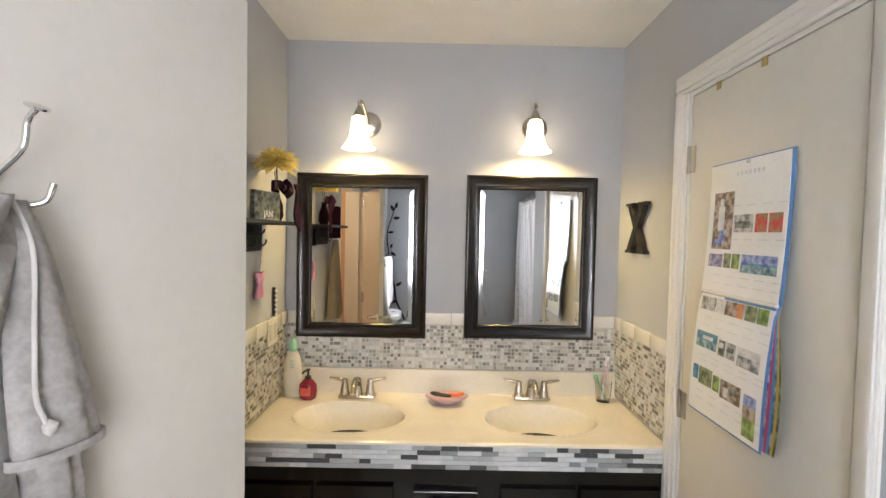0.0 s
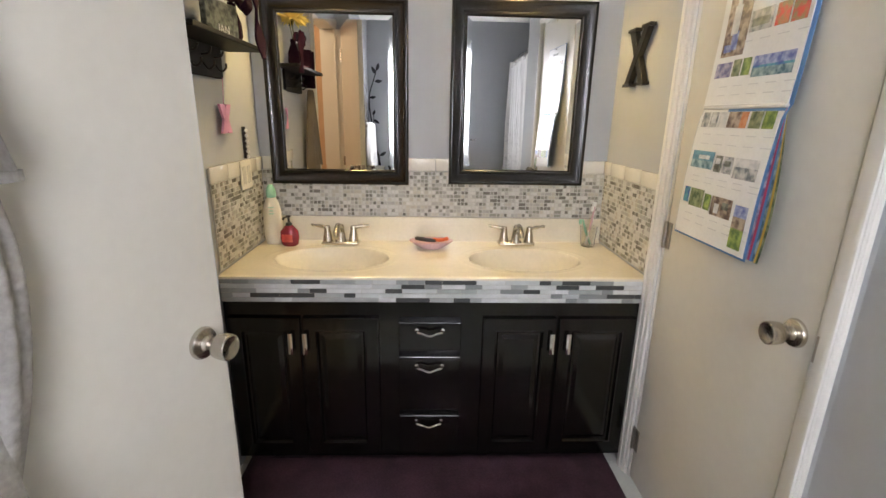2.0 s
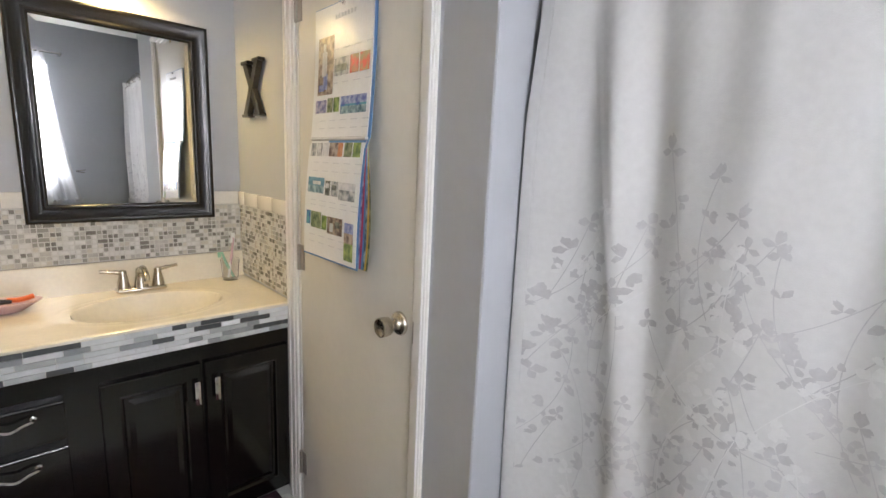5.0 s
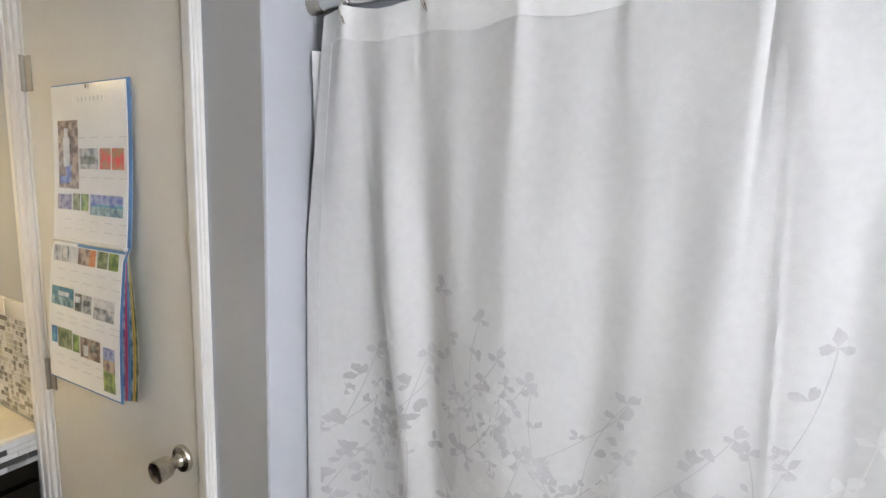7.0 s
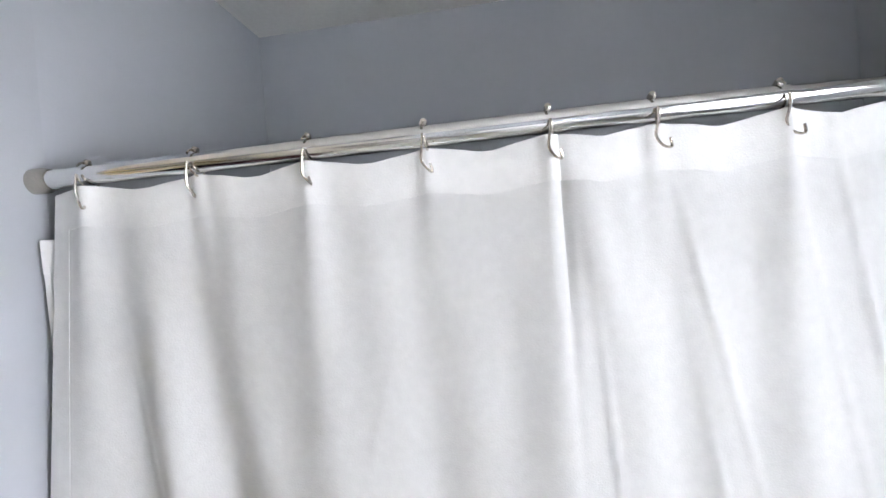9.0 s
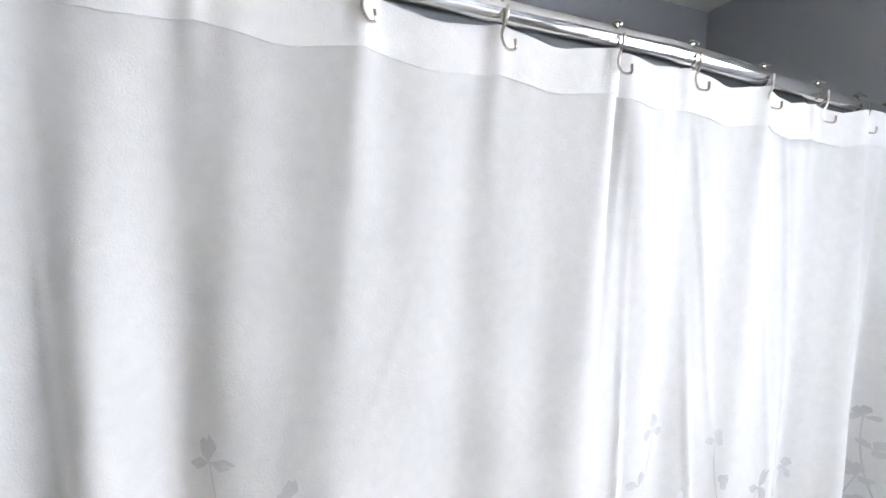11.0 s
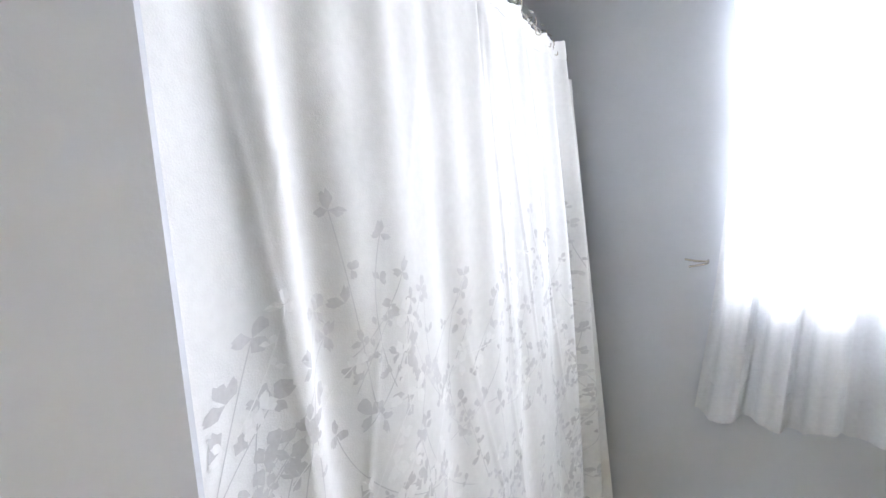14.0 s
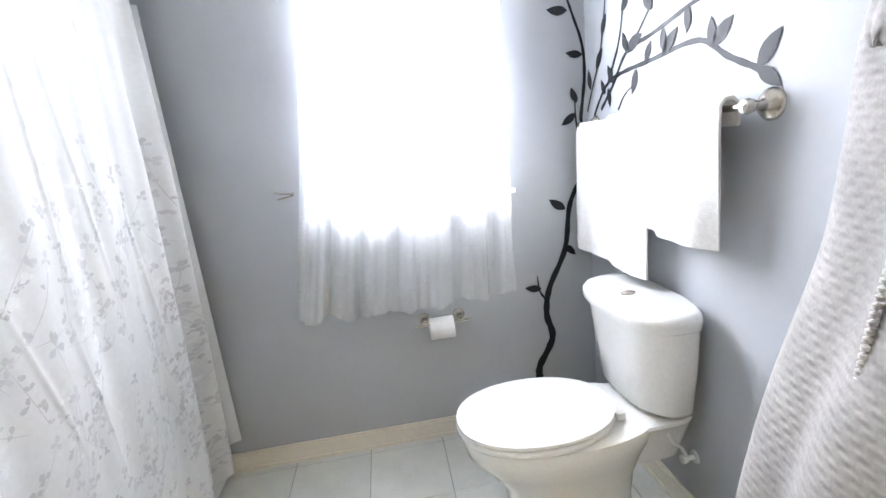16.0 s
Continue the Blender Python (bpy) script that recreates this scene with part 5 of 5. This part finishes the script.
# ---- towel bar and towel ----
BX, BZ = X_BATH + 0.062, 1.285
br = thing("towel_bar", "brushed nickel towel bar with turned round posts", "towel bar")
part("bar", tube([(BX, -0.745, BZ), (BX, 0.09, BZ)], 0.008, 14), "nickel", br, smooth=True)
for y in (-0.745, 0.09):
    part("post", lathe([(0.036, 0.0), (0.036, 0.006), (0.028, 0.016), (0.014, 0.024), (0.011, 0.04), (0.015, 0.052), (0.018, 0.062), (0.014, 0.073), (0.003, 0.076)], 26, m=pose(X_BATH, y, BZ, 0, 90)), "nickel", br, smooth=True)
tw = thing("bath_towel", "folded white terry towel hanging over the towel bar", "towel")


def hang(y0, y1, drop, lift, wave, skew=0.0, back=0.24):
    def f(u, v):
        y = y0 + (y1 - y0) * u
        s = v * (drop + back) - back
        r = 0.013 + lift
        w = wave * math.sin(u * 9 + 1) * min(1, abs(s) * 3) + 0.35 * wave * math.sin(u * 23) * min(1, abs(s) * 3)
        y += (skew * max(0, s) - 0.55 * max(0, -s - 0.03)) * (u - 0.2)
        if s < -0.02:
            return (BX - r + w * 0.2, y, BZ + s)
        if s < 0.02:
            a = (s + 0.02) / 0.04 * math.pi
            return (BX - r * math.cos(a), y, BZ - 0.02 + 0.02 + r * math.sin(a))
        return (BX + r + w + 0.01 * s, y, BZ - s - 0.025 * u * s)
    return f


part("wide_layer", sheet(hang(-0.755, -0.28, 0.485, 0.0, 0.009), 40, 44, 0.008), "towel", tw, smooth=True)
part("narrow_layer", sheet(hang(-0.50, 0.040, 0.325, 0.012, 0.020, -0.02, 0.04), 48, 40, 0.008), "towel", tw, smooth=True)
part("band", sheet(lambda u, v: (lambda p: (p[0] + 0.0045, p[1], p[2]))(hang(-0.755, -0.28, 0.485, 0.0, 0.009)(u, 0.93 + 0.03 * v)), 40, 2, 0.002), "towel", tw, "woven band near the edge", smooth=True)

# ---- vine decal on both walls of the corner ----
vd = thing("vine_decal", "black vinyl wall decal of a climbing leafy vine wrapping the corner", "wall decal")


def on_wall(w, a, z):
    """A place on the decal: w 's' for the window wall with a = x, 'w' for the toilet wall with a = y."""
    return Vector((a, Y_SOUTH + 0.0012, z)) if w == "s" else Vector((X_BATH + 0.0012, a, z))


def branch(w, pts, r0, r1):
    line = spline([on_wall(w, a, z) for a, z in pts], 7)
    nrm = Vector((0, 1, 0)) if w == "s" else Vector((1, 0, 0))
    b, prev = bmesh.new(), None
    for i, p in enumerate(line):
        d = (line[min(i + 1, len(line) - 1)] - line[max(i - 1, 0)]).normalized()
        side = d.cross(nrm) * (r0 + (r1 - r0) * i / (len(line) - 1)) * (1 + 0.12 * math.sin(i * 1.7))
        row = [b.verts.new(p + side), b.verts.new(p - side)]
        if prev:
            b.faces.new((prev[0], prev[1], row[1], row[0]))
        prev = row
    ret = bmesh.ops.extrude_face_region(b, geom=b.faces[:])
    bmesh.ops.translate(b, verts=[v for v in ret["geom"] if isinstance(v, bmesh.types.BMVert)], vec=nrm * 0.0006)
    part("branch", b, "vine", vd)


def leaf_decal(w, a, z, ang, L=0.075):
    nrm = Vector((0, 1, 0)) if w == "s" else Vector((1, 0, 0))
    ax = Vector((-1, 0, 0)) if w == "s" else Vector((0, 1, 0))
    b = bmesh.new()
    c = on_wall(w, a, z) + nrm * 0.0008
    co, si = math.cos(radians(ang)), math.sin(radians(ang))
    outline = [(0, 0), (0.12, 0.12), (0.3, 0.215), (0.5, 0.24), (0.72, 0.18), (0.9, 0.07), (1, 0), (0.9, -0.05), (0.7, -0.14), (0.45, -0.19), (0.25, -0.17), (0.1, -0.09)]
    vs = [b.verts.new(c + ax * (q * co - s * si) * L + Vector((0, 0, 1)) * (q * si + s * co) * L) for q, s in outline]
    b.faces.new(vs)
    ret = bmesh.ops.extrude_face_region(b, geom=b.faces[:])
    bmesh.ops.translate(b, verts=[v for v in ret["geom"] if isinstance(v, bmesh.types.BMVert)], vec=nrm * 0.0006)
    part("leaf", b, "vine", vd)


branch("s", [(-0.045, 0.20), (-0.051, 0.26), (-0.116, 0.385), (-0.095, 0.50), (-0.115, 0.62), (-0.193, 0.784), (-0.222, 0.97), (-0.285, 1.10), (-0.297, 1.20), (-0.285, 1.32)], 0.017, 0.007)
branch("s", [(-0.285, 1.32), (-0.306, 1.48), (-0.300, 1.60), (-0.265, 1.71), (-0.235, 1.80), (-0.21, 1.90)], 0.007, 0.004)
branch("s", [(-0.292, 1.18), (-0.265, 1.30), (-0.262, 1.42)], 0.006, 0.002)
branch("s", [(-0.100, 0.56), (-0.070, 0.61), (-0.062, 0.68)], 0.006, 0.002)
branch("w", [(-0.81, 1.24), (-0.74, 1.34), (-0.648, 1.423), (-0.547, 1.447), (-0.377, 1.457), (-0.158, 1.468), (-0.046, 1.408), (0.05, 1.364)], 0.006, 0.008)
branch("w", [(-0.697, 1.338), (-0.60, 1.42), (-0.508, 1.509), (-0.362, 1.531), (-0.206, 1.560), (-0.052, 1.590), (0.0, 1.66)], 0.007, 0.006)
branch("w", [(-0.815, 1.34), (-0.77, 1.42), (-0.71, 1.513), (-0.67, 1.62), (-0.64, 1.76), (-0.60, 1.92)], 0.005, 0.003)
branch("w", [(-0.571, 1.327), (-0.53, 1.37), (-0.47, 1.398)], 0.004, 0.002)
branch("w", [(-0.50, 1.505), (-0.43, 1.56), (-0.347, 1.64), (-0.28, 1.76)], 0.006, 0.003)
branch("w", [(-0.64, 1.43), (-0.56, 1.55), (-0.52, 1.68), (-0.45, 1.82)], 0.005, 0.003)
for w, a, z, ang, size in (
        ("s", -0.245, 1.725, 175, 0.085), ("s", -0.30, 1.56, 170, 0.07), ("s", -0.27, 1.38, 110, 0.065), ("s", -0.262, 1.34, 215, 0.075), ("s", -0.202, 0.955, 145, 0.085),
        ("s", -0.19, 0.80, 315, 0.07), ("s", -0.078, 0.62, 170, 0.075), ("s", -0.235, 1.80, 60, 0.085), ("s", -0.225, 1.83, 110, 0.08),
        ("w", 0.045, 1.366, 50, 0.095), ("w", 0.045, 1.366, -35, 0.082), ("w", -0.30, 1.462, 95, 0.08), ("w", -0.30, 1.462, 45, 0.085), ("w", -0.10, 1.44, 95, 0.075), ("w", -0.10, 1.44, 40, 0.09),
        ("w", -0.45, 1.447, 250, 0.085), ("w", -0.40, 1.455, 60, 0.07), ("w", -0.508, 1.51, 110, 0.07), ("w", -0.508, 1.51, 20, 0.10), ("w", -0.66, 1.39, 120, 0.065), ("w", -0.64, 1.41, 280, 0.07),
        ("w", -0.78, 1.42, 100, 0.08), ("w", -0.73, 1.49, 50, 0.085), ("w", -0.60, 1.42, 120, 0.08), ("w", -0.36, 1.60, 130, 0.085), ("w", -0.34, 1.63, 30, 0.08), ("w", -0.20, 1.565, 270, 0.07),
        ("w", 0.0, 1.62, 275, 0.10), ("w", 0.01, 1.66, 70, 0.11), ("w", -0.62, 1.72, 150, 0.08), ("w", -0.54, 1.64, 40, 0.08), ("w", -0.48, 1.78, 60, 0.085), ("w", -0.68, 1.60, 60, 0.075)):
    leaf_decal(w, a, z, ang, size)

# ---- mosaics: side walls and back wall ----
def mosaic(name, parent, origin, along, out, length, z0, z1, pitch=0.0166):
    """Small tiles, some two units long, on a wall; along and out are unit vectors."""
    rnd = random.Random(name)
    verts, faces = [], []
    rows = int((z1 - z0) / pitch)
    cols = int(length / pitch)
    pz, pa = (z1 - z0) / rows, length / cols
    made, shared = 0, {}
    for r in reversed(range(rows)):
        c = 0
        while c < cols:
            span = 2 if (rnd.random() < 0.13 and c < cols - 1) else 1
            a0, a1 = c * pa + 0.0013, (c + span) * pa - 0.0013
            b0, b1 = z0 + r * pz + 0.0013, z0 + (r + 1) * pz - 0.0013
            d = 0.0068 + rnd.uniform(-0.0006, 0.0008)
            if made < 300:
                made += 1
                if (span, 0) not in shared:
                    b2 = bmesh.new()
                    w_, h_ = a1 - a0, b1 - b0
                    lo = [b2.verts.new((along[0] * a + out[0] * 0.003, along[1] * a + out[1] * 0.003, z)) for a, z in ((0, 0), (w_, 0), (w_, h_), (0, h_))]
                    hi = [b2.verts.new((along[0] * a + out[0] * 0.0072, along[1] * a + out[1] * 0.0072, z)) for a, z in ((0.0008, 0.0008), (w_ - 0.0008, 0.0008), (w_ - 0.0008, h_ - 0.0008), (0.0008, h_ - 0.0008))]
                    b2.faces.new(hi)
                    for q in range(4):
                        b2.faces.new((lo[q], lo[(q + 1) % 4], hi[(q + 1) % 4], hi[q]))
                    bmesh.ops.recalc_face_normals(b2, faces=b2.faces)
                    me = bpy.data.meshes.new("tile")
                    b2.to_mesh(me)
                    b2.free()
                    me.materials.append(M["mosaic_piece"])
                    shared[(span, 0)] = me
                o = new("tile", shared[(span, 0)])
                o.parent = parent
                o.location = (origin[0] + along[0] * a0 + out[0] * rnd.uniform(-0.0006, 0.0008), origin[1] + along[1] * a0 + out[1] * rnd.uniform(-0.0006, 0.0008), b0)
                c += span
                continue
            k = len(verts)
            for e, dd in ((0, 0.003), (0.0008, d)):
                for a, z in ((a0 + e, b0 + e), (a1 - e, b0 + e), (a1 - e, b1 - e), (a0 + e, b1 - e)):
                    verts.append((origin[0] + along[0] * a + out[0] * dd, origin[1] + along[1] * a + out[1] * dd, z))
            faces += [(k + 4, k + 5, k + 6, k + 7)] + [(k + q, k + (q + 1) % 4, k + 4 + (q + 1) % 4, k + 4 + q) for q in range(4)]
            c += span
    me = bpy.data.meshes.new(name)
    me.from_pydata(verts, [], faces)
    me.materials.append(M["mosaic"])
    return tagged(new(name, me), "small grey and white stone and glass mosaic tiles", kind="stuff")


ZM0, ZM1 = 0.9285, 1.133
bed_back = structure("mosaic_bed_back", box(X_VAN + 0.001, X_HALL - 0.001, Y_BACK - 0.005, Y_BACK - 0.0005, 0.929, 1.135), "grout")
bed_west = structure("mosaic_bed_west", box(X_VAN + 0.0005, X_VAN + 0.005, VY + 0.01, Y_BACK - 0.006, 0.825, 1.135), "grout")
bed_east = structure("mosaic_bed_east", box(X_HALL - 0.005, X_HALL - 0.0005, VY + 0.01, Y_BACK - 0.006, 0.825, 1.135), "grout")
mosaic("mosaic_back", bed_back, (X_VAN + 0.008, Y_BACK), (1, 0), (0, -1), X_HALL - X_VAN - 0.016, ZM0 + 0.001, ZM1)
mosaic("mosaic_west", bed_west, (X_VAN, VY + 0.012), (0, 1), (1, 0), Y_BACK - VY - 0.02, 0.826, ZM1)
mosaic("mosaic_east", bed_east, (X_HALL, VY + 0.012), (0, 1), (-1, 0), Y_BACK - VY - 0.02, 0.826, ZM1)


def cap_row(parent, n, f):
    me = None
    for k in range(n):
        x0, x1, y0, y1 = f(k)
        part("cap_tile", box(x0, x1, y0, y1, 1.136, 1.192, 0.0035, 2), "cap", parent, smooth=True)


cp = tagged(thing("tile_cap", "glossy white cap tiles along the top of the mosaic", "tile"), kind="structure")
step = (X_HALL - X_VAN - 0.024) / 10
cap_row(cp, 10, lambda k: (X_VAN + 0.012 + k * step + 0.0008, X_VAN + 0.012 + (k + 1) * step - 0.0008, Y_BACK - 0.011, Y_BACK - 0.0005))
step2 = (Y_BACK - VY) / 3.5
for side, xa, xb in ((0, X_VAN + 0.0005, X_VAN + 0.011), (1, X_HALL - 0.011, X_HALL - 0.0005)):
    for k in range(4):
        y0 = VY + step2 * k
        y1 = min(Y_BACK - 0.0008, y0 + step2 - 0.0016)
        part("cap_tile", box(xa, xb, y0, y1, 1.136, 1.192, 0.0035, 2), "cap", cp, smooth=True)

# ---- strip tiles on the worktop's front edge ----
ap = thing("worktop_apron", "front edge of the worktop faced with grey glass strip mosaic", "tile edge")
part("bed", box(VX0, VX1, VY - 0.008, VY + 0.02, Z_TOP + 0.001, 0.8030), "grout", ap)
rnd = random.Random(12)
meshes = {}
rows = 5
rh_ = (0.8030 - Z_TOP - 0.002) / rows
for r in range(rows):
    x = VX0 + 0.001
    while x < VX1 - 0.012:
        L = rnd.choice((0.042, 0.062, 0.062, 0.085, 0.105, 0.125))
        if x + L > VX1 - 0.02:
            L = VX1 - 0.001 - x
        key = round(L, 4)
        if key not in meshes:
            b2 = box(0.0006, L - 0.0006, -0.0035, 0.0, 0.0006, rh_ - 0.0006, 0.0007)
            me = bpy.data.meshes.new("tile")
            b2.to_mesh(me)
            b2.free()
            me.materials.append(M["strip"])
            meshes[key] = me
        o = new("tile", meshes[key])
        o.parent = ap
        o.location = (x, VY - 0.008 - rnd.uniform(0, 0.0012), Z_TOP + 0.002 + r * rh_)
        x += L

# ---- floor tiles ----
P = 0.318
b2 = box(0.0015, P - 0.0015, 0.0015, P - 0.0015, -0.004, 0.0, 0.0012)
fme = bpy.data.meshes.new("tile")
b2.to_mesh(fme)
b2.free()
fme.materials.append(M["floor"])
for i in range(-2, 6):
    for j in range(-1, 10):
        x, y = 0.428 + P * (i - 1), -0.775 - P + P * j
        if x < X_VAN - W - P or x > 1.35 or (x + P > X_TUB):
            continue
        o = new("tile", fme)
        o.parent = fl
        o.location = (x, y, 0.0)
